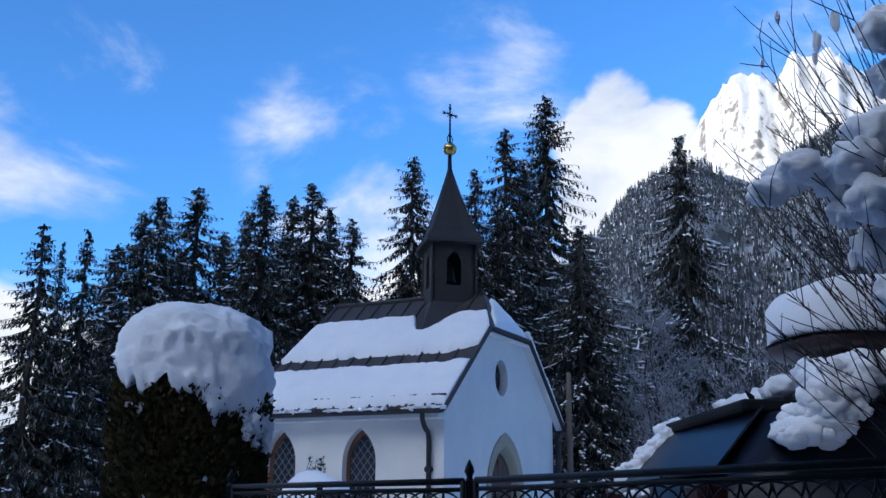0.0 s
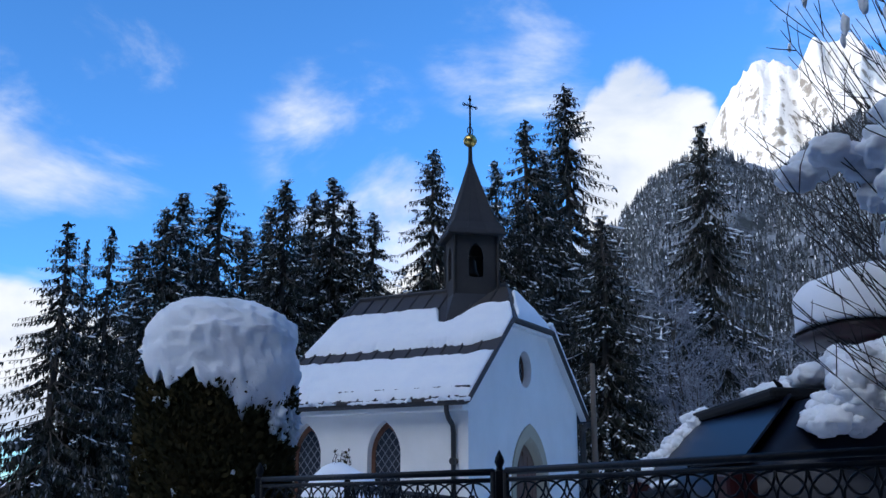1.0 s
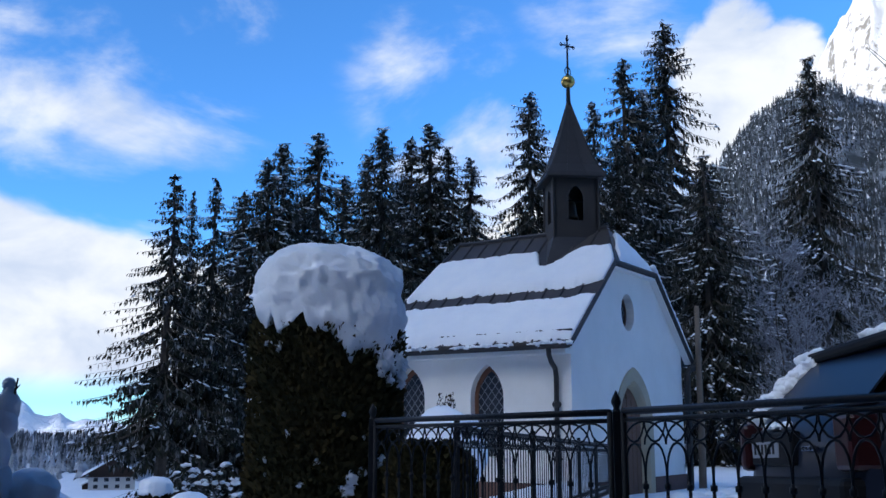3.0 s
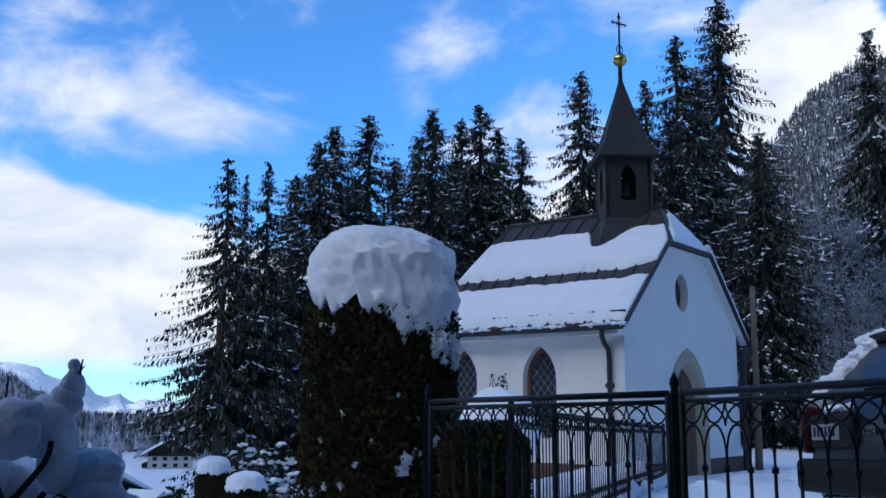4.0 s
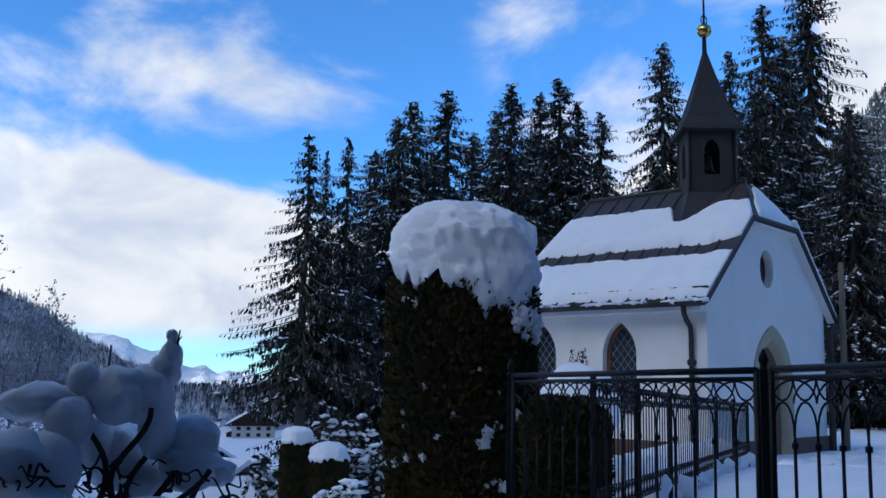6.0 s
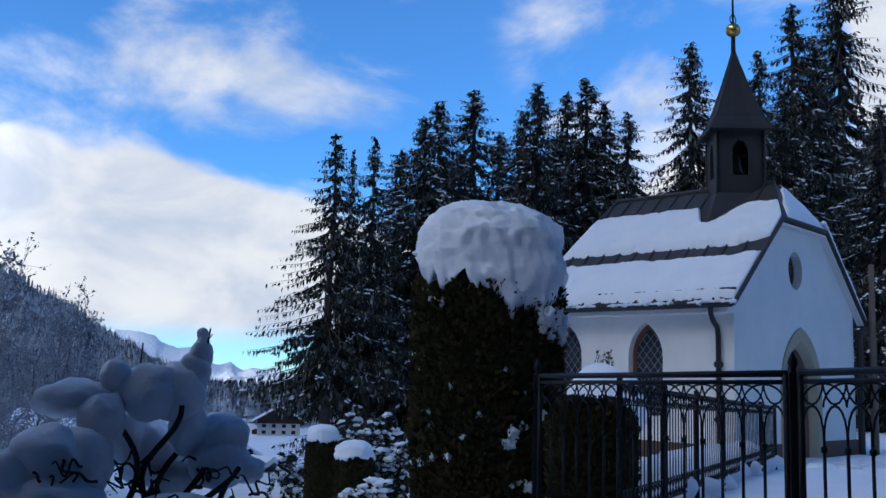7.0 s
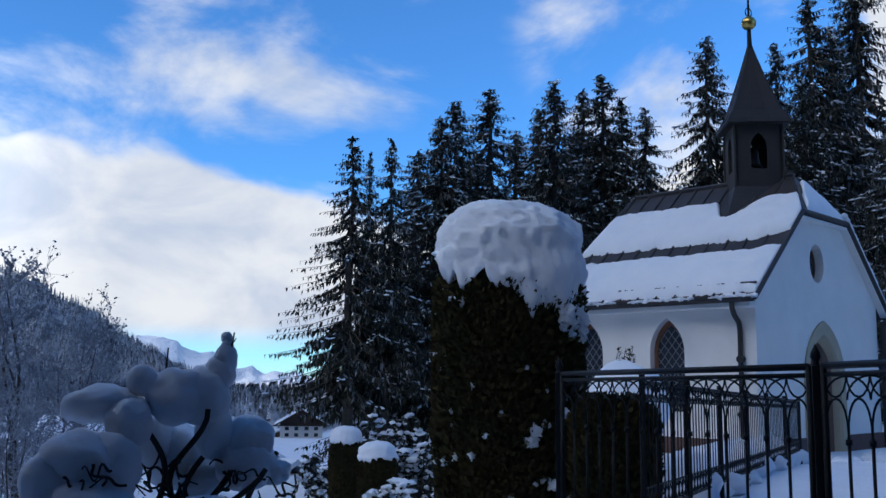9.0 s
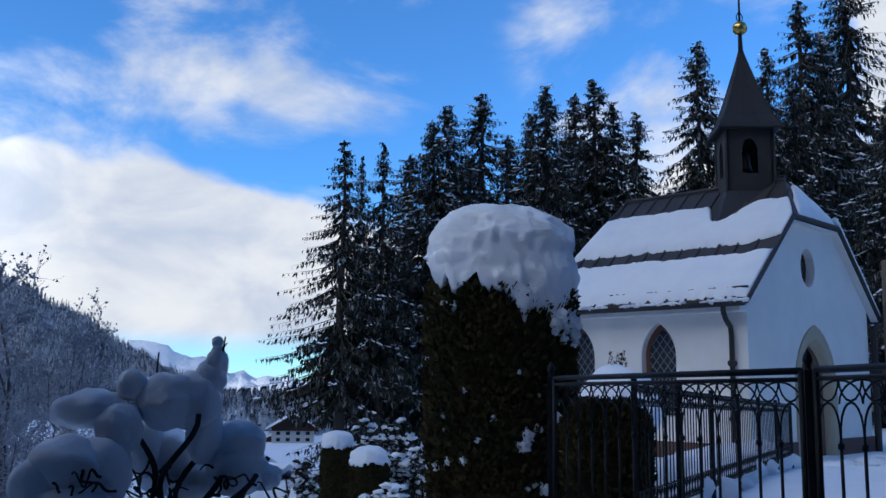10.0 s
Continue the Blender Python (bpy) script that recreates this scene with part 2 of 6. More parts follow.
def needle_material():
    """Dark needle sprays, some of them grey with rime."""
    m = bpy.data.materials.new("needles")
    m.use_nodes = True
    nt = m.node_tree
    b = nt.nodes["Principled BSDF"]
    b.inputs["Roughness"].default_value, b.inputs["Specular IOR Level"].default_value = 0.85, 0.12
    geo, ramp = nt.nodes.new("ShaderNodeNewGeometry"), nt.nodes.new("ShaderNodeValToRGB")
    stops = ramp.color_ramp.elements
    stops[0].position, stops[0].color = 0.0, (0.020, 0.022, 0.014, 1)
    stops[1].position, stops[1].color = 1.0, (0.42, 0.43, 0.44, 1)
    for at, colour in ((0.45, (0.030, 0.030, 0.020, 1)), (0.76, (0.055, 0.052, 0.042, 1)), (0.90, (0.17, 0.17, 0.165, 1))):
        stops.new(at).color = colour
    nt.links.new(geo.outputs["Random Per Island"], ramp.inputs[0])
    nt.links.new(ramp.outputs[0], b.inputs["Base Color"])
    return m


M["needles"] = needle_material()


# ---- building helpers ----
def link_mesh(name, verts, faces, mat, parent=None, label="", smooth=False):
    me = bpy.data.meshes.new(name)
    me.from_pydata([tuple(v) for v in verts], [], faces)
    me.materials.append(M[mat])
    if smooth:
        me.shade_smooth()
    ob = new(name, me)
    if parent:
        ob.parent = parent
    if label:
        tagged(ob, label)
    return ob


def part(name, bm, mat, parent=None, label="", smooth=False):
    me = bpy.data.meshes.new(name)
    bmesh.ops.recalc_face_normals(bm, faces=bm.faces[:])
    bm.to_mesh(me)
    bm.free()
    me.materials.append(M[mat])
    if smooth:
        me.shade_smooth()
    ob = new(name, me)
    if parent:
        ob.parent = parent
    if label:
        tagged(ob, label)
    return ob


def thing(name, m, label, category, group=""):
    ob = new(name)
    ob.matrix_world = m
    return tagged(ob, label, category, group)


def box(bm, lo, hi, bevel=0.0):
    made = bmesh.ops.create_cube(bm, size=1)["verts"]
    c, s = [(a + b) / 2 for a, b in zip(lo, hi)], [b - a for a, b in zip(lo, hi)]
    for v in made:
        v.co = Vector([v.co[i] * s[i] + c[i] for i in range(3)])
    if bevel:
        edges = list({e for v in made for e in v.link_edges})
        bmesh.ops.bevel(bm, geom=edges, offset=bevel, segments=2, affect="EDGES", profile=0.5)


def tube(bm, points, radii, sides=6, cap=True):
    """A tapered tube along points."""
    points = [Vector(p) for p in points]
    if isinstance(radii, (int, float)):
        radii = [radii] * len(points)
    rings, side = [], None
    for i, p in enumerate(points):
        way = (points[min(i + 1, len(points) - 1)] - points[max(i - 1, 0)]).normalized()
        if side is None:
            side = way.orthogonal().normalized()
        side = (side - way * side.dot(way))
        side = side.normalized() if side.length > 1e-6 else way.orthogonal().normalized()
        up = way.cross(side)
        rings.append([bm.verts.new(p + (side * math.cos(2 * math.pi * k / sides) + up * math.sin(2 * math.pi * k / sides)) * radii[i]) for k in range(sides)])
    for a, b in zip(rings, rings[1:]):
        for k in range(sides):
            bm.faces.new((a[k], a[(k + 1) % sides], b[(k + 1) % sides], b[k]))
    if cap:
        bm.faces.new(rings[0][::-1])
        bm.faces.new(rings[-1])


def plate(bm, outline, holes, thick, place):
    """A flat plate with holes: outline and holes in (u, v), thickness along w, set by place(u, v, w)."""
    edges = []
    for loop in (outline, *holes):
        vs = [bm.verts.new((u, v, 0)) for u, v in loop]
        edges += [bm.edges.new((vs[i], vs[(i + 1) % len(vs)])) for i in range(len(vs))]
    faces = [g for g in bmesh.ops.triangle_fill(bm, edges=edges, use_beauty=True)["geom"] if isinstance(g, bmesh.types.BMFace)]
    ext = bmesh.ops.extrude_face_region(bm, geom=faces)["geom"]
    for v in ext:
        if isinstance(v, bmesh.types.BMVert):
            v.co.z = thick
    for v in bm.verts:
        if not v.tag:
            v.co = Vector(place(*v.co))
            v.tag = True


def pointed(cx, foot, spring, half, n=7, sharp=2.0):
    """A pointed-arch outline, from the left foot over the apex; sharp: the arcs' radius in half widths."""
    pts = [(cx - half, foot), (cx - half, spring)]
    r = sharp * half
    for k in range(1, n + 1):
        a = math.acos((r - half) / r) * k / n
        pts.append((cx - half + r - r * math.cos(a), spring + r * math.sin(a)))
    return pts + [(2 * cx - u, v) for u, v in pts[-2::-1]]


def lump(bm, centre, radii, seed=0.0, rough=0.18, freq=1.6, sub=3, flat=None):
    """A soft uneven mass of snow."""
    made = bmesh.ops.create_icosphere(bm, subdivisions=sub, radius=1)["verts"]
    for v in made:
        n = v.co.normalized()
        k = 1 + rough * noise.noise(n * freq + Vector((seed, seed * 1.7, 0))) + rough * 0.45 * noise.noise(n * freq * 2.6 + Vector((0, seed, 3)))
        p = Vector((n.x * radii[0], n.y * radii[1], n.z * radii[2])) * k
        if flat is not None and p.z < -flat * radii[2]:
            p.z = -flat * radii[2] + (p.z + flat * radii[2]) * 0.15
        v.co = Vector(centre) + p


def smooth01(a, b, x):
    t = min(1, max(0, (x - a) / (b - a)))
    return t * t * (3 - 2 * t)


def ground_z(x, y):
    """Height of the snow: level round the gate and chapel, falling to the valley on the left."""
    r, az = math.hypot(x, y), math.degrees(math.atan2(x, y))
    z = 0.12 + 0.40 * smooth01(3.0, 6.5, y) - 0.22 * smooth01(12.5, 17, y)
    left = smooth01(-13, -22, az) * smooth01(-150, -110, az)
    z -= left * min(5.0, min(1.6, max(0, r - 6) * 0.16) + max(0, r - 17) * 0.037)
    z += 0.05 * noise.noise(Vector((x * 0.5, y * 0.5, 0))) + 0.35 * smooth01(20, 60, r) * noise.noise(Vector((x * 0.05, y * 0.05, 2)))
    return z

# ---- ground and mountains ----
def polar_sheet(name, mat, az0, az1, rs, height, step=1.0):
    azs = np.arange(az0, az1 + 1e-6, step)
    verts, faces = [], []
    for r in rs:
        for a in azs:
            x, y = r * math.sin(radians(a)), r * math.cos(radians(a))
            verts.append((x, y, height(x, y, r, a)))
    n = len(azs)
    for i in range(len(rs) - 1):
        for j in range(n - 1):
            faces.append((i * n + j, i * n + j + 1, (i + 1) * n + j + 1, (i + 1) * n + j))
    return link_mesh(name, verts, faces, mat, smooth=True)


RS = [0.02] + [0.3 * 1.075 ** k for k in range(134)]
tagged(polar_sheet("ground", "ground_snow", -180, 180, RS, lambda x, y, r, a: ground_z(x, y) - 0.004 * max(0, r - 400), 2.0), "snow-covered ground falling away to a wide valley floor", "ground", kind="structure")


def curve(knots, a):
    """A smooth line through (angle, value) knots."""
    if a <= knots[0][0]:
        return knots[0][1]
    for (a0, v0), (a1, v1) in zip(knots, knots[1:]):
        if a <= a1:
            return v0 + (v1 - v0) * smooth01(a0, a1, a)
    return knots[-1][1]


def fbm(x, y, s, o=6):
    return noise.fractal(Vector((x / s, y / s, 4.2)), 0.9, 2.1, o)


# wooded slope beside the chapel: skyline elevation in degrees by azimuth
SLOPE = [(-6, 2), (2, 7), (6.5, 13.2), (8.1, 14.8), (9.1, 15.8), (10.0, 16.8), (10.7, 17.4), (12.1, 17.8), (13.2, 18.2), (14.9, 18.7), (16.5, 18.1), (17.7, 17.5), (19.4, 18.5), (21.0, 19.2), (23.3, 19.8), (25.4, 20.4), (33, 24), (60, 20), (90, 14)]


def slope_z(x, y, r, a):
    e = math.tan(radians(curve(SLOPE, a)))
    k = smooth01(48, 640, r) * 0.55 + 0.45 * min(1, max(0, (r - 48) / 592))
    fall = smooth01(660, 1000, r)
    return 0.2 + e * r * k * (1 - 0.6 * fall) + (2 + r * 0.022) * fbm(x, y, 90) * smooth01(50, 200, r)


tagged(polar_sheet("mountain_slope", "forest_floor", -4, 90, [48 * 1.04 ** k for k in range(78)], slope_z, 0.6), "steep mountain slope with snow between dark trees", "mountain", kind="structure")

PEAK = [(7, 8), (12.8, 17.7), (14.0, 19.7), (15.0, 21.3), (15.9, 22.3), (16.5, 23.2), (17.2, 23.7), (18.1, 23.4), (19.4, 22.8), (19.9, 23.1), (20.8, 23.8), (22.1, 24.1), (23.6, 23.7), (24.6, 22.9), (25.4, 21.8), (34, 18), (50, 12)]


def peak_z(x, y, r, a):
    e = math.tan(radians(curve(PEAK, a) + 0.55 * noise.noise(Vector((a * 0.9, 1, 0))) + 0.3 * noise.noise(Vector((a * 2.6, 5, 0)))))
    k = smooth01(760, 1500, r) ** 1.4
    crag = noise.ridged_multi_fractal(Vector((x / 260, y / 260, 1.3)), 0.9, 2.2, 6, 1.0, 2.0) - 1.0
    w = 4 * noise.noise(Vector((x / 160, y / 160, 5)))
    gully = noise.noise(Vector((a * 0.9 + w * 0.3, r / 120, 2))) * 34 + noise.noise(Vector((a * 2.6 + w, r / 60, 7))) * 20 + noise.noise(Vector((a * 6 + w, r / 26, 3))) * 9
    return e * r * k * (1 - 0.5 * smooth01(1500, 2000, r)) + (crag * 45 + gully) * smooth01(900, 1300, r) * (1 - 0.6 * smooth01(1420, 1500, r))


tagged(polar_sheet("mountain_peak", "rock", 7, 50, [760 * 1.011 ** k for k in range(90)], peak_z, 0.16), "sunlit snowy limestone peak above the forest", "mountain", kind="structure")

LEFT = [(-120, 9), (-80, 9), (-60, 8.5), (-42.8, 5.2), (-41.4, 4.9), (-39.9, 4.0), (-38.3, 3.3), (-36.8, 2.1), (-35.2, 1.6), (-33.7, 0.7), (-32.7, 0.2), (-31.7, -0.7), (-29.8, -1.2), (-27.2, -1.5), (-22, -2.5)]


def left_z(x, y, r, a):
    e = math.tan(radians(curve(LEFT, a)))
    return -4.9 + (e * r + 4.9) * smooth01(150, 520, r) + (1 + r * 0.012) * fbm(x, y, 60) * smooth01(160, 300, r) - 100 * smooth01(600, 900, r)


tagged(polar_sheet("wooded_ridge", "far_forest", -120, -23, [150 * 1.035 ** k for k in range(52)], left_z, 0.5), "forested ridge dusted with snow across the valley", "mountain", kind="structure")

FAR = [(-70, 0.8), (-44, 2.0), (-38, 2.2), (-35.1, 2.4), (-34.0, 2.2), (-33.4, 1.8), (-32.4, 1.3), (-31.5, 1.2), (-30.5, 0.5), (-29.5, 0.6), (-28.9, 0.3), (-27.9, 0.5), (-26.6, 0.3), (-20, 0.5), (0, 0.5), (10, 1)]


def far_z(x, y, r, a):
    e = math.tan(radians(curve(FAR, a) + 0.1 + 0.22 * noise.noise(Vector((a * 1.1, 3, 0))) + 0.12 * noise.noise(Vector((a * 3.4, 8, 0)))))
    return -40 + (e * r + 40) * smooth01(1900, 3000, r) + fbm(x, y, 300) * 28 * smooth01(2000, 2600, r) * (1 - 0.7 * smooth01(2850, 3000, r))


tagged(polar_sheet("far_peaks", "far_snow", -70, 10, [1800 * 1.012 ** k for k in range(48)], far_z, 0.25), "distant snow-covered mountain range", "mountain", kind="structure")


def back_z(x, y, r, a):
    return 0.12 + (0.70 * r) * smooth01(150, 900, r) + 0.03 * r * fbm(x, y, 120) * smooth01(120, 300, r)


tagged(polar_sheet("shading_ridge", "forest_floor", 120, 290, [110 * 1.06 ** k for k in range(39)], back_z, 2.0), "wooded mountainside behind that keeps the valley in shade", "mountain", kind="structure")


# ---- forests, far off ----
def forest(name, label, count, seed, az, rad, z_of, size, mat="forest_frost_haze", keep=None, snow=0.35):
    """Many small conifers as one mesh: three ragged tiers each."""
    rng = random.Random(seed)
    verts, faces, white = [], [], []
    placed = 0
    while placed < count:
        a = rng.uniform(*az)
        r = math.sqrt(rng.uniform(rad[0] ** 2, rad[1] ** 2))
        x, y = r * math.sin(radians(a)), r * math.cos(radians(a))
        if keep and not keep(x, y, r, a, rng):
            continue
        placed += 1
        z, h = z_of(x, y, r, a), rng.uniform(*size) * (0.6 if rng.random() < 0.2 else 1)
        w = h * rng.uniform(0.10, 0.16)
        for k in range(5):
            z0, z1, q = z + h * (0.05 + 0.18 * k), z + h * (0.36 + 0.16 * k), w * (1 - 0.185 * k)
            b, m, turn = len(verts), 6, rng.random() * 6
            for j in range(m):
                s = q * rng.uniform(0.7, 1.25)
                verts.append((x + s * math.cos(turn + 2 * math.pi * j / m), y + s * math.sin(turn + 2 * math.pi * j / m), z0 + rng.uniform(-0.05, 0.05) * h))
            verts.append((x, y, z1))
            for j in range(m):
                faces.append((b + j, b + (j + 1) % m, b + m))
                white.append(rng.random() < snow)
    ob = link_mesh(name, verts, faces, mat)
    ob.data.materials.append(M["snow"])
    ob.data.polygons.foreach_set("material_index", [1 if w else 0 for w in white])
    return tagged(ob, label, "forest", kind="stuff")


def slope_keep(x, y, r, a, rng):
    return noise.noise(Vector((x / 70, y / 70, 9))) > -0.32 or rng.random() < 0.15


forest("slope_forest", "snow-dusted spruce forest on the steep slope", 11000, 3, (2, 38), (75, 640), slope_z, (6, 10), keep=slope_keep, snow=0.05)
forest("ridge_forest", "snow-dusted forest on the far ridge", 11000, 5, (-54, -24), (170, 540), left_z, (2.6, 5.2), "ridge_frost", snow=0.0)
forest("valley_forest", "frosted conifers along the valley floor", 3000, 8, (-39, -14), (115, 330), lambda x, y, r, a: ground_z(x, y), (3.5, 6.2), "ridge_frost", keep=lambda x, y, r, a, rng: noise.noise(Vector((x / 22, y / 22, 3))) > (0.05 if r < 150 else -0.4), snow=0.03)

# unseen house blocks and overhead slabs, added behind the camera to shade the garden
bm = bmesh.new()
box(bm, (-9, -5.2, -0.5), (15, -1.7, 8.2))
box(bm, (-9, -1.7, -2.5), (-3.4, 0.2, 8.2))
box(bm, (4.7, -1.7, -0.5), (15, 9.2, 10.5))
tagged(part("shade_blocks", bm, "farm_wood"), "unseen dark timber blocks added behind to shade the garden", "wall", kind="structure")
# overhead slabs, out of view, added to darken the near garden and car
bm = bmesh.new()
box(bm, (-9.5, -1.7, 5.6), (4.7, 1.2, 5.85))
box(bm, (3.3, -1.69, 7.4), (15, 9.2, 7.65))
tagged(part("shade_slabs", bm, "farm_wood"), "unseen timber slabs added overhead to shade the garden and car", "balcony", kind="structure")

# ---- chapel ----
# local axes: u along the front (0 to W), v back along the side, z up from the snow
W, LEN, WALL_T = 5.10, 4.13, 0.35
CH = Matrix(((0.4455, -0.8953, 0, -0.258), (0.8953, 0.4455, 0, 16.452), (0, 0, 1, 0.0), (0, 0, 0, 1)))
EAVE_Z, RIDGE_Z, OVER, FRONT, KNEE = 2.937, 5.402, 0.26, 0.16, 4.566
RISE = (RIDGE_Z - EAVE_Z) / (W / 2 + OVER)
MID = W / 2


def roof_z(u):
    return EAVE_Z + RISE * (min(u, W - u) + OVER)


chapel = thing("chapel", CH, "small white plastered chapel with a dark metal roof, standing in snow", "chapel")
GROUND = 0.22
knee_u = (KNEE - EAVE_Z) / RISE - OVER


def on_front(u, z, w):
    return (u, w, z)


def on_back(u, z, w):
    return (u, LEN - w, z)


def on_left(v, z, w):
    return (w, v, z)


def on_right(v, z, w):
    return (W - w, v, z)


DOOR_SPRING, DOOR_ARC = 1.53, 1.35
door_hole = pointed(MID, GROUND + 0.02, DOOR_SPRING, 0.68, 7, DOOR_ARC)
ROUND_Z, ROUND_U = 3.685, 2.42
round_hole = [(ROUND_U + 0.30 * math.cos(2 * math.pi * k / 20), ROUND_Z + 0.355 * math.sin(2 * math.pi * k / 20)) for k in range(20)]
gable = [(0, GROUND), (W, GROUND), (W, roof_z(W) - 0.05), (W - knee_u, KNEE - 0.05), (knee_u, KNEE - 0.05), (0, roof_z(0) - 0.05)]
bm = bmesh.new()
plate(bm, gable, [door_hole, round_hole], WALL_T, on_front)
part("wall", bm, "plaster", chapel, "white plastered front wall with a clipped gable")
WIN_V = (1.672, 3.37)
WIN_FOOT, WIN_SPRING, WIN_HALF = 1.0, 2.03, 0.344
bm = bmesh.new()
plate(bm, [(WALL_T, GROUND), (LEN - WALL_T, GROUND), (LEN - WALL_T, roof_z(0) - 0.08), (WALL_T, roof_z(0) - 0.08)], [pointed(v, WIN_FOOT, WIN_SPRING, WIN_HALF) for v in WIN_V], WALL_T, on_left)
part("wall", bm, "plaster", chapel, "white plastered side wall with pointed windows")
bm = bmesh.new()
box(bm, (W - WALL_T, WALL_T, GROUND), (W, LEN - WALL_T, roof_z(0) - 0.08))
part("wall", bm, "plaster", chapel)
bm = bmesh.new()
box(bm, (0, LEN - WALL_T, GROUND), (W, LEN, roof_z(0) - 0.08))
part("wall", bm, "plaster", chapel)
# plinth, broken at the door
bm = bmesh.new()
box(bm, (-0.03, -0.03, 0.1), (MID - 0.88, WALL_T, 0.589), 0.01)
part("plinth", bm, "plinth", chapel, "dark red painted plinth")
bm = bmesh.new()
box(bm, (MID + 0.88, -0.03, 0.1), (W + 0.03, WALL_T, 0.589), 0.01)
part("plinth", bm, "plinth", chapel, "dark red painted plinth")
bm = bmesh.new()
box(bm, (-0.03, WALL_T + 0.002, 0.1), (WALL_T, LEN, 0.589), 0.01)
part("plinth", bm, "plinth", chapel, "dark red painted plinth")


def arch_band(cx, foot, spring, half, width, depth, lo, place, steps=7, sharp=2.0):
    """A moulding that follows a pointed arch."""
    inner, outer = pointed(cx, foot, spring, half, steps, sharp), pointed(cx, foot, spring, half + width, steps, sharp)
    b = bmesh.new()
    ring = []
    for (a0, a1), (b0, b1) in zip(inner, outer):
        ring.append([b.verts.new(place(*p)) for p in ((a0, a1, lo), (b0, b1, lo), (b0, b1, lo - depth), (a0, a1, lo - depth * 0.7))])
    for p, q in zip(ring, ring[1:]):
        for k in range(4):
            b.faces.new((p[k], p[(k + 1) % 4], q[(k + 1) % 4], q[k]))
    b.faces.new(ring[0])
    b.faces.new(ring[-1][::-1])
    return b


door_frame = part("door_surround", arch_band(MID, GROUND, DOOR_SPRING, 0.67, 0.19, 0.05, 0.02, on_front, 7, DOOR_ARC), "stone", chapel, "pale sandstone pointed door surround")
# splayed stone reveal that runs back to the door
bm = bmesh.new()
lo_ring = [[bm.verts.new((u, v, z)) for u, z in pointed(MID, GROUND, DOOR_SPRING, h, 7, DOOR_ARC)] for h, v in ((0.672, -0.02), (0.63, 0.02), (0.61, 0.05), (0.57, 0.11), (0.57, 0.17), (0.70, 0.17))]
for p, q in zip(lo_ring, lo_ring[1:]):
    for k in range(len(p) - 1):
        bm.faces.new((p[k], p[k + 1], q[k + 1], q[k]))
part("door_reveal", bm, "stone", door_frame, "splayed sandstone reveal")
door = part("door", bmesh.new(), "door_wood", chapel, "brown wooden door with a pointed top")
bm = bmesh.new()
plate(bm, pointed(MID, GROUND + 0.02, DOOR_SPRING, 0.585, 7, DOOR_ARC), [], 0.05, lambda u, z, w: (u, 0.12 + w, z))
bm.to_mesh(door.data)
bm.free()
for k in range(5):
    u0 = MID - 0.515 + 0.206 * k
    top = DOOR_SPRING + (0.7155 ** 2 - (0.1855 + abs(u0 + 0.103 - MID)) ** 2) ** 0.5 - 0.08
    bm = bmesh.new()
    box(bm, (u0 + 0.006, 0.095, GROUND + 0.05), (u0 + 0.20, 0.125, top), 0.006)
    part("board", bm, "door_wood", door)
bm = bmesh.new()
tube(bm, [(MID + 0.36, 0.04, 1.2), (MID + 0.36, 0.11, 1.2)], 0.02)
tube(bm, [(MID + 0.36, 0.045, 1.2), (MID + 0.26, 0.045, 1.2)], 0.012)
part("door_handle", bm, "iron", door, "dark iron handle")


def lattice(win, cx, z0, z1, half_at, w, place, pitch=0.15, lean=1.25, r=0.008):
    """Crossed lead strips clipped to an outline of half width half_at(z)."""
    for sgn in (-1, 1):
        k = -12
        while k < 40:
            run, pts = [], []
            for i in range(41):
                z = z0 + (z1 - z0) * i / 40
                u = sgn * ((z - z0) / lean - k * pitch + 0.6)
                if abs(u) < half_at(z):
                    pts.append(place(cx + u, z, w))
            if len(pts) > 1:
                b = bmesh.new()
                tube(b, [pts[0], pts[-1]], r, 4)
                part("lead_strip", b, "lead", win)
            k += 1


def arch_half(z, spring, half):
    return half if z < spring else max(0.0, math.sqrt(max(0, 4 * half * half - (z - spring) ** 2)) - half)


for v in WIN_V:
    win = part("window", arch_band(v, WIN_FOOT + 0.02, WIN_SPRING, WIN_HALF - 0.065, 0.062, 0.05, 0.19, on_left), "wood", chapel, "pointed window in a brown wooden frame with diamond leading")
    bm = bmesh.new()
    plate(bm, pointed(v, WIN_FOOT + 0.02, WIN_SPRING, WIN_HALF - 0.06), [], 0.01, lambda a, z, w: (0.18 + w, a, z))
    part("pane", bm, "glass", win)
    lattice(win, v, WIN_FOOT + 0.03, WIN_SPRING + 0.4, lambda z: arch_half(z, WIN_SPRING, WIN_HALF - 0.065), 0.17, on_left)
    bm = bmesh.new()
    box(bm, (-0.05, v - 0.40, WIN_FOOT - 0.06), (0.2, v + 0.40, WIN_FOOT + 0.005), 0.01)
    part("window_sill", bm, "plaster", win)

# round window
bm = bmesh.new()
ring = []
for k in range(32):
    a = 2 * math.pi * k / 32
    ring.append([bm.verts.new((ROUND_U + q * math.cos(a), y, ROUND_Z + q * 1.19 * math.sin(a))) for q, y in ((0.245, 0.16), (0.302, 0.16), (0.302, 0.22), (0.245, 0.22))])
for k in range(32):
    p, q = ring[k], ring[(k + 1) % 32]
    for j in range(4):
        bm.faces.new((p[j], p[(j + 1) % 4], q[(j + 1) % 4], q[j]))
round_window = part("round_window", bm, "door_wood", chapel, "oval gable window with dark leaded glass")
bm = bmesh.new()
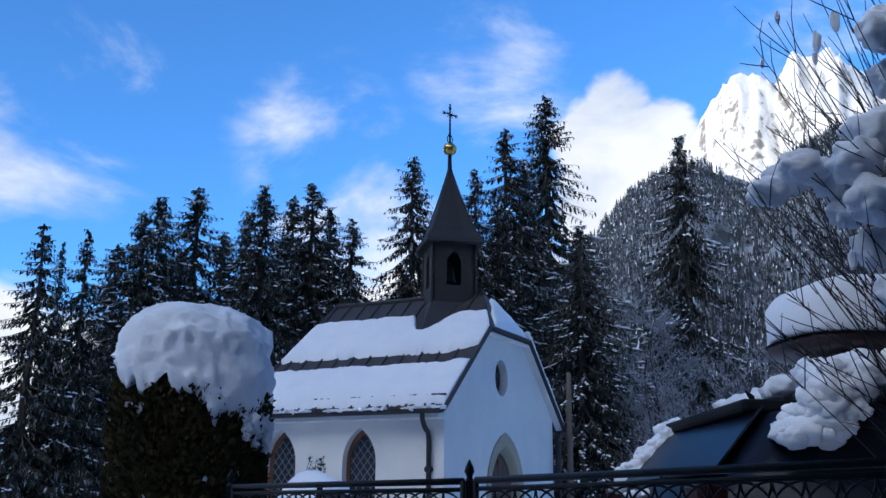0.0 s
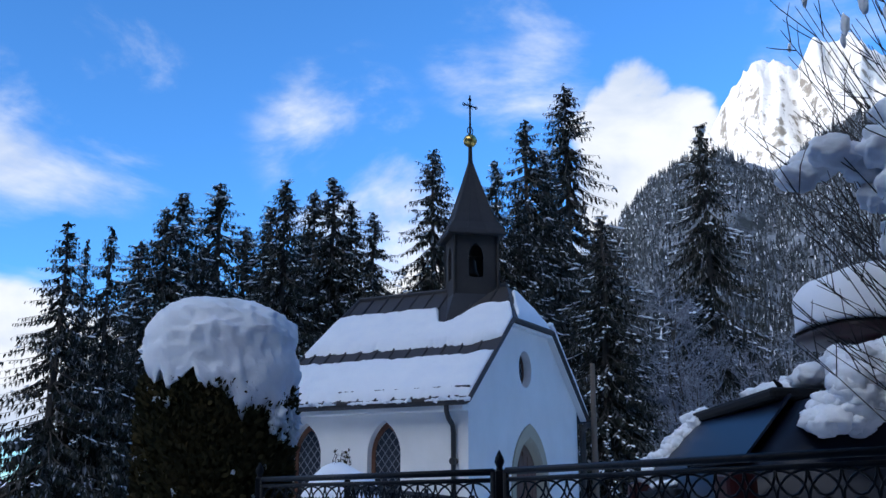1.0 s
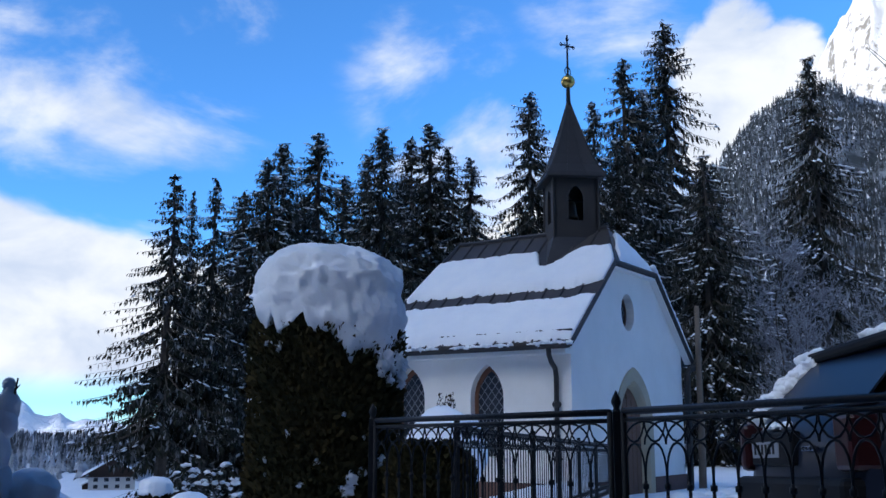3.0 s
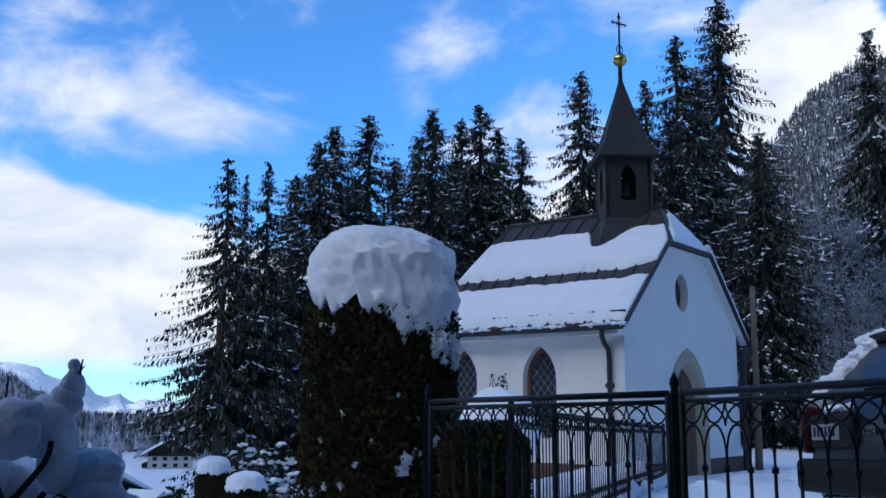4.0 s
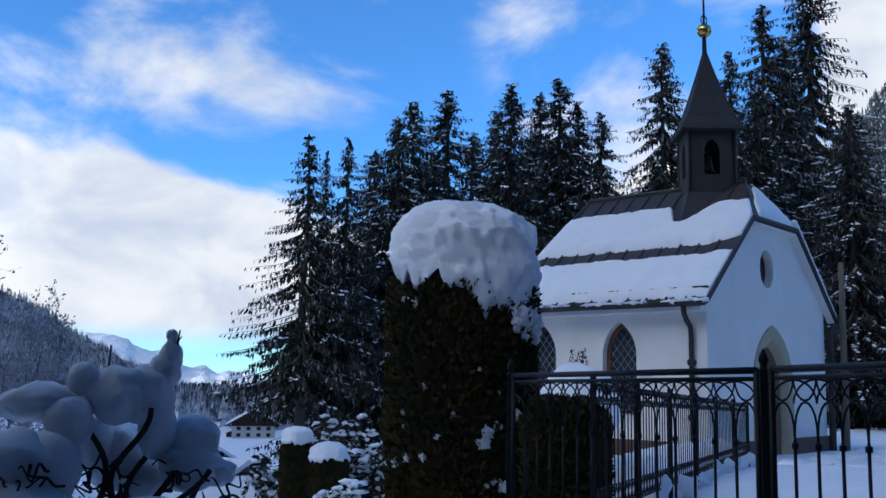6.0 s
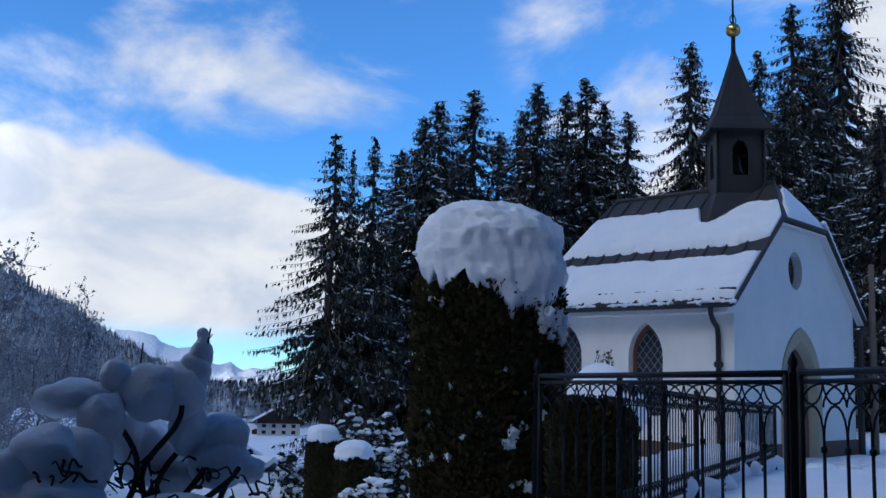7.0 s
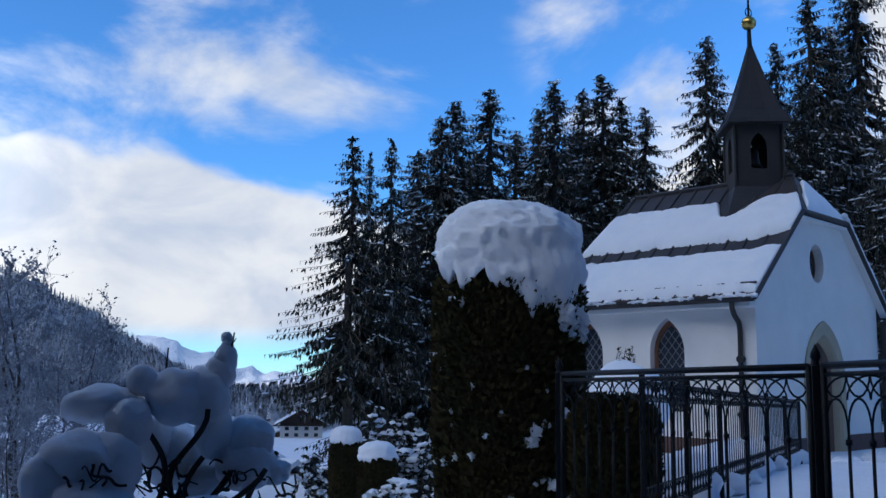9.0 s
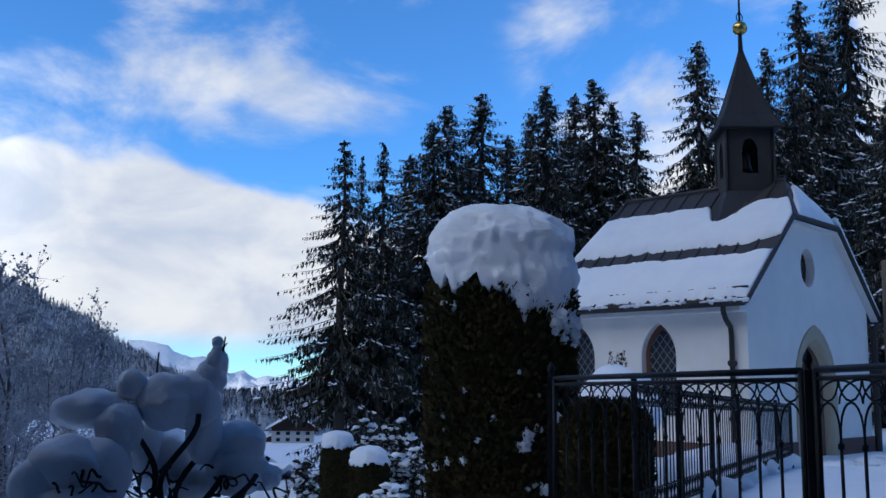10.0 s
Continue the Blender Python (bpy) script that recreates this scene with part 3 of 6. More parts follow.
plate(bm, [(ROUND_U + 0.25 * math.cos(2 * math.pi * k / 24), ROUND_Z + 0.298 * math.sin(2 * math.pi * k / 24)) for k in range(24)], [], 0.01, lambda u, z, w: (u, 0.19 + w, z))
part("pane", bm, "glass", round_window)
lattice(round_window, ROUND_U, ROUND_Z - 0.29, ROUND_Z + 0.29, lambda z: 0.245 * math.sqrt(max(0, 1 - ((z - ROUND_Z) / 0.292) ** 2)), 0.185, on_front, 0.12, 1.25, 0.006)

# roof: two slopes with a clipped front and a hipped back
RIDGE_F, RIDGE_B = 0.42, 3.94
T = 0.09


def roof_slab(name, pts, parent, mat="roof_metal"):
    b = bmesh.new()
    top = [b.verts.new(p) for p in pts]
    low = [b.verts.new((p[0], p[1], p[2] - T)) for p in pts]
    b.faces.new(top)
    b.faces.new(low[::-1])
    for k in range(len(pts)):
        b.faces.new((top[k], low[k], low[(k + 1) % len(pts)], top[(k + 1) % len(pts)]))
    return part(name, b, mat, parent)


roof = part("roof", bmesh.new(), "roof_metal", chapel, "dark standing-seam metal roof, partly bare of snow")
RB = LEN + OVER
for sgn in (0, 1):
    f = (lambda u: u) if sgn == 0 else (lambda u: W - u)
    roof_slab("roof_panel", [(f(-OVER), -FRONT, EAVE_Z), (f(-OVER), RB, EAVE_Z), (MID, RIDGE_B, RIDGE_Z), (MID, RIDGE_F, RIDGE_Z), (f(knee_u), -FRONT, KNEE)], roof)
    n = 13
    for k in range(1, n - 1):
        v = -FRONT + 0.02 + (RB + FRONT - 0.1) * k / (n - 1)
        top_u = MID if RIDGE_F < v < RIDGE_B else (knee_u + (MID - knee_u) * (v + FRONT) / (RIDGE_F + FRONT) if v <= RIDGE_F else -OVER + (MID + OVER) * (RB - v) / (RB - RIDGE_B))
        bm = bmesh.new()
        pts = [(f(-OVER), v, EAVE_Z + 0.012), (f(top_u), v, roof_z(top_u) + 0.012)]
        tube(bm, pts, 0.024, 4)
        part("seam", bm, "roof_metal", roof)
roof_slab("roof_panel", [(knee_u, -FRONT, KNEE), (W - knee_u, -FRONT, KNEE), (MID, RIDGE_F, RIDGE_Z)], roof)
roof_slab("roof_panel", [(W + OVER, RB, EAVE_Z), (-OVER, RB, EAVE_Z), (MID, RIDGE_B, RIDGE_Z)], roof)
for name, pts, r in (("ridge_cap", [(MID, RIDGE_F, RIDGE_Z + 0.02), (MID, RIDGE_B, RIDGE_Z + 0.02)], 0.05),
                     ("hip_cap", [(MID, RIDGE_B, RIDGE_Z + 0.01), (-OVER, RB, EAVE_Z + 0.01)], 0.04),
                     ("verge_trim", [(-OVER, -FRONT, EAVE_Z - 0.02), (knee_u, -FRONT, KNEE - 0.02)], 0.04),
                     ("verge_trim", [(W + OVER, -FRONT, EAVE_Z - 0.03), (W - knee_u, -FRONT, KNEE - 0.03)], 0.038),
                     ("verge_trim", [(knee_u, -FRONT, KNEE - 0.03), (W - knee_u, -FRONT, KNEE - 0.03)], 0.042)):
    bm = bmesh.new()
    tube(bm, pts, r, 6)
    part(name, bm, "roof_metal", roof)
# white soffits under the front overhang
for sgn in (0, 1):
    f = (lambda u: u) if sgn == 0 else (lambda u: W - u)
    bm = bmesh.new()
    ends = [(-OVER + 0.04, EAVE_Z + 0.04 * RISE - T - 0.004), (knee_u - 0.01, KNEE - T - 0.012)]
    vs = [bm.verts.new((f(u), v, z - dz)) for dz in (0, 0.03) for v in (-FRONT + 0.025, 0.0) for u, z in ends]
    for q in ((0, 1, 3, 2), (4, 5, 7, 6), (0, 1, 5, 4), (2, 3, 7, 6), (0, 2, 6, 4), (1, 3, 7, 5)):
        bm.faces.new([vs[k] for k in q])
    part("soffit", bm, "plaster", chapel)
bm = bmesh.new()
box(bm, (knee_u, -FRONT + 0.025, KNEE - T - 0.05), (W - knee_u, 0, KNEE - T - 0.006))
part("soffit", bm, "plaster", chapel)
# white boxed eave under the gutter
bm = bmesh.new()
box(bm, (-OVER + 0.02, -0.02, EAVE_Z - 0.20), (0.0, LEN, EAVE_Z - 0.10), 0.02)
part("eave_moulding", bm, "plaster", chapel)


def half_pipe(b, p, q, r):
    p, q = Vector(p), Vector(q)
    prof = [(r * math.cos(a), r * math.sin(a)) for a in [math.pi + math.pi * k / 8 for k in range(9)]]
    prof += [(x * 0.86, y * 0.86) for x, y in prof[::-1]]
    rows = [[b.verts.new(c + Vector((x, 0, y))) for x, y in prof] for c in (p, q)]
    n = len(prof)
    for k in range(n):
        b.faces.new((rows[0][k], rows[0][(k + 1) % n], rows[1][(k + 1) % n], rows[1][k]))
    b.faces.new(rows[0])
    b.faces.new(rows[1][::-1])


for u in (-OVER - 0.06, W + OVER + 0.06):
    bm = bmesh.new()
    half_pipe(bm, (u, -FRONT + 0.04, EAVE_Z - 0.05), (u, RB, EAVE_Z - 0.05), 0.075)
    part("gutter", bm, "gutter", chapel, "dark metal gutter")
bm = bmesh.new()
v = 0.25
tube(bm, [(-OVER - 0.06, v, 2.86), (-OVER - 0.05, v, 2.72), (-OVER + 0.03, v, 2.60), (-0.09, v, 2.50), (-0.065, v, 2.36), (-0.065, v, 0.25)], 0.045, 8)
part("downpipe", bm, "gutter", chapel, "dark metal downpipe")
bm = bmesh.new()
tube(bm, [(W + OVER + 0.06, -0.2, 2.85), (W + OVER + 0.02, -0.2, 2.78), (W + 0.14, -0.14, 2.75), (W + 0.07, -0.10, 2.64), (W + 0.07, -0.08, 0.25)], 0.07, 8)
part("downpipe", bm, "gutter", chapel, "dark metal downpipe")
for z in (1.0, 1.9):
    bm = bmesh.new()
    tube(bm, [(-0.12, v, z), (0.0, v, z)], 0.06, 8)
    part("pipe_bracket", bm, "gutter", chapel)
# snow guard pipe along the eave
bm = bmesh.new()
tube(bm, [(-OVER + 0.12, -FRONT + 0.05, EAVE_Z + 0.2), (-OVER + 0.12, RB - 0.3, EAVE_Z + 0.2)], 0.02, 6)
part("snow_guard", bm, "gutter", roof)


# bell tower set corner-wise on the ridge
TOWER_V, TH = 1.22, 0.445
tower = new("bell_tower")
tower.parent = chapel
tower.matrix_local = pose(MID, TOWER_V, 0, 0, 0, -50)
tagged(tower, "dark metal-clad bell tower with a pointed roof")
Z0, Z1 = 4.2, 6.50
arch = [(u, z) for u, z in pointed(0, 5.57, 6.01, 0.16)]
for k in range(4):
    a = radians(90 * k)
    bm = bmesh.new()
    plate(bm, [(-TH, Z0), (TH, Z0), (TH, Z1), (-TH, Z1)], [arch], 0.06, lambda u, z, w: (u * math.cos(a) + (TH - w) * math.sin(a), u * math.sin(a) - (TH - w) * math.cos(a), z))
    part("tower_wall", bm, "tower_metal", tower)
    bm = bmesh.new()
    c, s = math.cos(a), math.sin(a)
    tube(bm, [((TH + 0.01) * (c + s), (TH + 0.01) * (s - c), Z0), ((TH + 0.01) * (c + s), (TH + 0.01) * (s - c), Z1)], 0.022, 6)
    part("corner_strip", bm, "tower_metal", tower)
    part("arch_trim", arch_band(0, 5.57, 6.01, 0.15, 0.03, 0.02, TH + 0.004, lambda u, z, w: (u * math.cos(a) + w * math.sin(a), u * math.sin(a) - w * math.cos(a), z)), "tower_metal", tower)
bm = bmesh.new()
box(bm, (-TH + 0.07, -TH + 0.07, 5.43), (TH - 0.07, TH - 0.07, 5.51))
part("bell_floor", bm, "tower_metal", tower)
# flashing skirt where the tower meets the roof
bm = bmesh.new()
for k in range(4):
    a = radians(90 * k)
    lo = [bm.verts.new((x * math.cos(a) + y * math.sin(a), x * math.sin(a) - y * math.cos(a), z)) for x, y, z in ((-TH - 0.02, TH + 0.02, 5.22), (TH + 0.02, TH + 0.02, 5.22), (TH + 0.22, TH + 0.22, 4.62), (-TH - 0.22, TH + 0.22, 4.62))]
    bm.faces.new(lo)
part("flashing", bm, "roof_metal", tower)
# bell-cast roof
prof = [(0.60, 6.45), (0.565, 6.54), (0.46, 6.72), (0.375, 6.94), (0.285, 7.22), (0.18, 7.58), (0.10, 7.87), (0.045, 8.08), (0.03, 8.15)]
for k in range(4):
    a = radians(90 * k)
    for j in range(3):
        bm = bmesh.new()
        rows = []
        for h, z in prof:
            rows.append([bm.verts.new((x * math.cos(a) + h * math.sin(a), x * math.sin(a) - h * math.cos(a), z)) for x in (h * (-1 + 2 * j / 3), h * (-1 + 2 * (j + 1) / 3))])
        for p, q in zip(rows, rows[1:]):
            bm.faces.new((p[0], p[1], q[1], q[0]))
        part("roof_sheet", bm, "tower_metal", tower)
        if j:
            bm = bmesh.new()
            tube(bm, [((h * (-1 + 2 * j / 3)) * math.cos(a) + h * math.sin(a), (h * (-1 + 2 * j / 3)) * math.sin(a) - h * math.cos(a), z + 0.006) for h, z in prof[:-1]], 0.009, 4)
            part("seam", bm, "tower_metal", tower)
    bm = bmesh.new()
    tube(bm, [(h * (math.cos(a) + math.sin(a)), h * (math.sin(a) - math.cos(a)), z) for h, z in prof], 0.016, 5)
    part("hip_trim", bm, "tower_metal", tower)
bm = bmesh.new()
box(bm, (-0.58, -0.58, 6.43), (0.58, 0.58, 6.465), 0.008)
part("eave_board", bm, "tower_metal", tower)
bm = bmesh.new()
tube(bm, [(0, 0, 8.1), (0, 0, 8.52)], [0.05, 0.04], 8)
part("finial_rod", bm, "iron", tower)
bm = bmesh.new()
bmesh.ops.create_uvsphere(bm, u_segments=24, v_segments=14, radius=0.145)
for q in bm.verts:
    q.co.z = q.co.z * 0.97 + 8.62
part("finial_ball", bm, "gold", tower, "gilded metal ball", True)
cross = part("cross", bmesh.new(), "iron", tower, "wrought iron cross with flared ends")
bm = bmesh.new()
tube(bm, [(0, 0, 8.740), (0, 0, 9.652)], [0.024, 0.016], 6)
ca, sa = math.cos(radians(28)), math.sin(radians(28))
tube(bm, [(-0.17 * ca, -0.17 * sa, 9.412), (0.17 * ca, 0.17 * sa, 9.412)], 0.017, 6)
for p in ((-0.17 * ca, -0.17 * sa, 9.412), (0.17 * ca, 0.17 * sa, 9.412), (0, 0, 9.556)):
    tube(bm, [(p[0] + 0.035 * math.cos(t) * ca, p[1] + 0.035 * math.cos(t) * sa, p[2] + 0.035 * math.sin(t)) for t in [2 * math.pi * k / 8 for k in range(9)]], 0.009, 4)
for s in (-1, 1):
    tube(bm, [(s * 0.02 * ca, s * 0.02 * sa, 8.948), (s * 0.075 * ca, s * 0.075 * sa, 8.876), (s * 0.07 * ca, s * 0.07 * sa, 8.796), (s * 0.02 * ca, s * 0.02 * sa, 8.756)], 0.011, 5)
    tube(bm, [(s * 0.02 * ca, s * 0.02 * sa, 9.412), (s * 0.08 * ca, s * 0.08 * sa, 9.468)], 0.008, 4)
    tube(bm, [(s * 0.02 * ca, s * 0.02 * sa, 9.396), (s * 0.08 * ca, s * 0.08 * sa, 9.340)], 0.008, 4)
bm.to_mesh(cross.data)
bm.free()
bm = bmesh.new()
prof_b = [(0.03, 6.05), (0.07, 6.04), (0.10, 5.97), (0.11, 5.85), (0.13, 5.75), (0.165, 5.68), (0.15, 5.68)]
rows = [[bm.verts.new((r * math.cos(2 * math.pi * k / 16), r * math.sin(2 * math.pi * k / 16), z)) for k in range(16)] for r, z in prof_b]
for p, q in zip(rows, rows[1:]):
    for k in range(16):
        bm.faces.new((p[k], p[(k + 1) % 16], q[(k + 1) % 16], q[k]))
bell = part("bell", bm, "bronze", tower, "small bronze bell", True)
bm = bmesh.new()
tube(bm, [(-0.4, 0, 6.07), (0.4, 0, 6.07)], 0.03, 6)
part("bell_yoke", bm, "iron", bell)


# snow lying on the chapel roof
def roof_snow(label, v0, v1, lo, hi, thick, seed, nv=170, nu=18, side=0):
    """A blanket on the slope between heights lo(v) and hi(v) measured along u."""
    top, low = [], []
    b = bmesh.new()
    for i in range(nv + 1):
        v = v0 + (v1 - v0) * i / nv
        row_t, row_l = [], []
        a, c = lo(v), hi(v)
        for j in range(nu + 1):
            t = j / nu
            jag = 0.05 * noise.noise(Vector((v * 5, seed, 0))) + 0.03 * noise.noise(Vector((v * 14, seed, 1))) + 0.015 * noise.noise(Vector((v * 33, seed, 4)))
            u = a + jag + (c + 0.8 * jag * (1 if seed % 2 else -1) - a - jag) * t
            edge = min(1, 9 * min(t, 1 - t) + 0.0, 14 * min(i, nv - i) / nv + 0.05)
            h = thick * math.sqrt(max(0.02, edge)) * (1 + 0.25 * noise.noise(Vector((v * 1.6, u * 1.6, seed))) + 0.10 * noise.noise(Vector((v * 6, u * 6, seed))))
            uu = W - u if side else u
            row_t.append(b.verts.new((uu, v, roof_z(u) + 0.01 + h)))
            row_l.append(b.verts.new((uu, v, roof_z(u) + 0.008)))
        top.append(row_t)
        low.append(row_l)
    for i in range(nv):
        for j in range(nu):
            b.faces.new((top[i][j], top[i][j + 1], top[i + 1][j + 1], top[i + 1][j]))
        b.faces.new((top[i][0], top[i + 1][0], low[i + 1][0], low[i][0]))
        b.faces.new((top[i][nu], low[i][nu], low[i + 1][nu], top[i + 1][nu]))
    for i in (0, nv):
        for j in range(nu):
            b.faces.new((top[i][j], low[i][j], low[i][j + 1], top[i][j + 1]))
    for q in b.verts:
        q.co = CH @ q.co
    return tagged(part("roof_snow", b, "snow", None, "", True), label, "snow")


roof_snow("thick blanket of snow on the lower chapel roof", -FRONT + 0.03, RB - 0.25, lambda v: -OVER + 0.02, lambda v: min(0.66 + 0.10 * smooth01(0.4, -0.2, v), (RB - v) * 3.0 - 0.2), 0.13, 1)


def upper_top(v):
    dip = 0.46 * smooth01(0.62, 1.22, v) * smooth01(1.72, 1.34, v)
    back = -OVER + (MID + OVER) * (RB - v) / (RB - RIDGE_B) - 0.1
    front = knee_u + (MID - knee_u) * (v + FRONT) / (RIDGE_F + FRONT) - 0.04
    return max(1.02, min(1.99 - dip, back, front))


roof_snow("thick blanket of snow on the upper chapel roof", -FRONT + 0.03, RB - 0.18, lambda v: 0.96 + 0.14 * smooth01(0.5, -0.2, v), upper_top, 0.13, 2)
roof_snow("snow on the far side of the chapel roof", -FRONT - 0.03, RB - 0.4, lambda v: -OVER + 0.02, lambda v: min(1.2, (RB - v)), 0.17, 5, side=1)
# rolls of snow left along the far verge
for k, (u, length) in enumerate(((0.30, 0.42), (0.95, 0.50), (1.42, 0.24))):
    bm = bmesh.new()
    for j in range(7):
        s = u + length * j / 6
        lump(bm, CH @ Vector((W - s, -FRONT + 0.04, roof_z(s) + 0.05)), (0.075, 0.075, 0.07), k * 7 + j * 1.3, 0.35, 1.8, 2)
    tagged(part("verge_snow", bm, "snow", None, "", True), "roll of snow clinging to the roof verge", "snow", "snow along the verge")
# ragged snow caught in the gutter
bm = bmesh.new()
rg2 = random.Random(19)
v = -FRONT
while v < LEN + 0.1:
    r = rg2.uniform(0.022, 0.05)
    if noise.noise(Vector((v * 1.9, 4, 0))) > -0.22:
        lump(bm, CH @ Vector((-OVER - 0.085 + rg2.uniform(-0.02, 0.02), v, EAVE_Z - 0.028 + rg2.uniform(-0.02, 0.02))), (r * 1.4, r * 1.4, r * 0.9), v * 5.1, 0.5, 2.0, 2)
    v += r * rg2.uniform(0.9, 1.7)
tagged(part("gutter_snow", bm, "snow", None, "", True), "ragged crust of snow caught in the chapel gutter", "snow", kind="stuff")
# snow on the clipped gable
bm = bmesh.new()
N1, N2 = 26, 10
rows = []
for i in range(N1 + 1):
    s = 0.10 + 0.86 * i / N1
    row = []
    for j in range(N2 + 1):
        t = j / N2
        base = Vector((knee_u, -FRONT, KNEE)).lerp(Vector((W - knee_u, -FRONT, KNEE)), s)
        tip = Vector((MID, RIDGE_F, RIDGE_Z))
        cut = 0.88 if s > 0.45 else 0.30 + 1.29 * s
        p = base.lerp(tip, 0.02 + t * cut * 0.9)
        e = min(1, 8 * min(t, 1 - t), 10 * min(i, N1 - i) / N1)
        row.append(bm.verts.new(CH @ (p + Vector((0, 0, 0.006 + 0.12 * math.sqrt(max(0, e)) * (1 + 0.3 * noise.noise(p * 4)))))))
    rows.append(row)
for p, q in zip(rows, rows[1:]):
    for j in range(N2):
        bm.faces.new((p[j], p[j + 1], q[j + 1], q[j]))
tagged(part("roof_snow", bm, "snow", None, "", True), "snow clinging to the clipped gable of the roof", "snow")

# ---- spruces ----
def spruce(name, seed, r, bare, droop, density=1.0, snow_share=0.3, ragged=0.3, power=0.76, gap=1.0):
    """A spruce 10 m high at the origin: trunk, hanging sprays of needles, snow on the limbs."""
    rng = random.Random(seed)
    root = new(name)
    H = 10.0
    bm = bmesh.new()
    tube(bm, [(0.03 * math.sin(k * 1.3 + seed), 0.03 * math.cos(k * 0.9), H * k / 9 - (0.6 if k == 0 else 0)) for k in range(10)], [0.17 * (1 - k / 9.4) + 0.008 for k in range(10)], 8)
    part("trunk", bm, "bark", root)
    vn, fn, vs, fs, vb, fb = [], [], [], [], [], []

    def blade(vl, fl, p, way, side, length, width):
        b = len(vl)
        q = p + way * length
        m = p + way * (length * 0.45)
        vl += [p - side * width * 0.35, m - side * width * 0.5, q, m + side * width * 0.5, p + side * width * 0.35]
        fl.append((b, b + 1, b + 2, b + 3, b + 4))

    z = bare * H
    while z < H * 0.995:
        f = z / H
        env = r * (1 - f) ** power * (0.62 + 0.38 * smooth01(bare - 0.05, bare + 0.10, f)) + 0.06
        for k in range(rng.randint(6, 8)):
            if rng.random() < 0.25 * ragged:
                continue
            a = rng.uniform(0, 2 * math.pi)
            L = env * rng.uniform(1 - ragged, 1 + 0.6 * ragged)
            out, side = Vector((math.cos(a), math.sin(a), 0)), Vector((-math.sin(a), math.cos(a), 0))
            z0 = z + rng.uniform(-0.16, 0.16)
            steep = droop * rng.uniform(0.7, 1.25) * (1.0 - 0.75 * smooth01(0.80, 1.0, f))
            lift = 0.30 * smooth01(0.75, 1.0, f)

            def at(t):
                return out * (L * t) + Vector((0, 0, z0 + L * (lift * t - steep * t * (1.35 - 0.55 * t))))

            b = len(vb)
            for t in (0, 0.5, 1):
                p, w = at(t), 0.016 * (1.1 - t) * (1 + 0.5 * (1 - f))
                vb += [p + side * w, p - side * w, p + Vector((0, 0, w * 1.5))]
            for i in (0, 3):
                for j in range(3):
                    fb.append((b + i + j, b + i + (j + 1) % 3, b + i + 3 + (j + 1) % 3, b + i + 3 + j))
            n = max(4, int(L / 0.075 * density))
            loaded = rng.random() < snow_share
            for i in range(n):
                t = 0.10 + 0.90 * (i + rng.random()) / n
                p = at(t)
                for s in (-1, 1):
                    ln = rng.uniform(0.14, 0.34) * (1.15 - 0.6 * t) * (0.5 + 0.5 * (1 - f))
                    way = (side * s * rng.uniform(0.2, 0.8) + out * rng.uniform(0.1, 0.7) + Vector((0, 0, -rng.uniform(0.5, 1.5)))).normalized()
                    wide = way.cross(Vector((rng.uniform(-1, 1), rng.uniform(-1, 1), rng.uniform(-0.4, 1)))).normalized()
                    blade(vn, fn, p, way, wide, ln, ln * rng.uniform(0.22, 0.42))
                if rng.random() < 0.75:
                    ln = rng.uniform(0.18, 0.42) * (0.45 + 0.55 * (1 - f)) * (1.1 - 0.4 * t)
                    blade(vn, fn, p, Vector((rng.uniform(-0.2, 0.2), rng.uniform(-0.2, 0.2), -1)), side, ln, ln * 0.24)
            if loaded:
                for i in range(max(2, int(L / 0.20))):
                    t = rng.uniform(0.3, 1.0)
                    if rng.random() < 0.4:
                        continue
                    p = at(t) + Vector((0, 0, 0.02)) + side * rng.uniform(-0.1, 0.1)
                    w, l, h = rng.uniform(0.02, 0.06), rng.uniform(0.05, 0.14), rng.uniform(0.015, 0.045)
                    way = (at(min(1, t + 0.05)) - at(t - 0.05)).normalized()
                    b = len(vs)
                    vs += [p - way * l, p + side * w, p + way * l, p - side * w, p + Vector((0, 0, h)) + way * rng.uniform(-0.3, 0.3) * l, p - Vector((0, 0, 0.02))]
                    for i0, i1 in ((0, 1), (1, 2), (2, 3), (3, 0)):
                        fs.append((b + i0, b + i1, b + 4))
                        fs.append((b + i1, b + i0, b + 5))
        z += rng.uniform(0.13, 0.22) * (1.0 - 0.35 * f) * gap
    tagged(link_mesh("branching", vb, fb, "bark", root), kind="stuff")
    tagged(link_mesh("crown", vn, fn, "needles", root), "dark green hanging needle sprays", kind="stuff")
    tagged(link_mesh("snow_load", vs, fs, "snow", root), "patches of snow on the limbs", kind="stuff")
    return root


def seat_tree(x, y):
    return ground_z(x, y) - 0.05


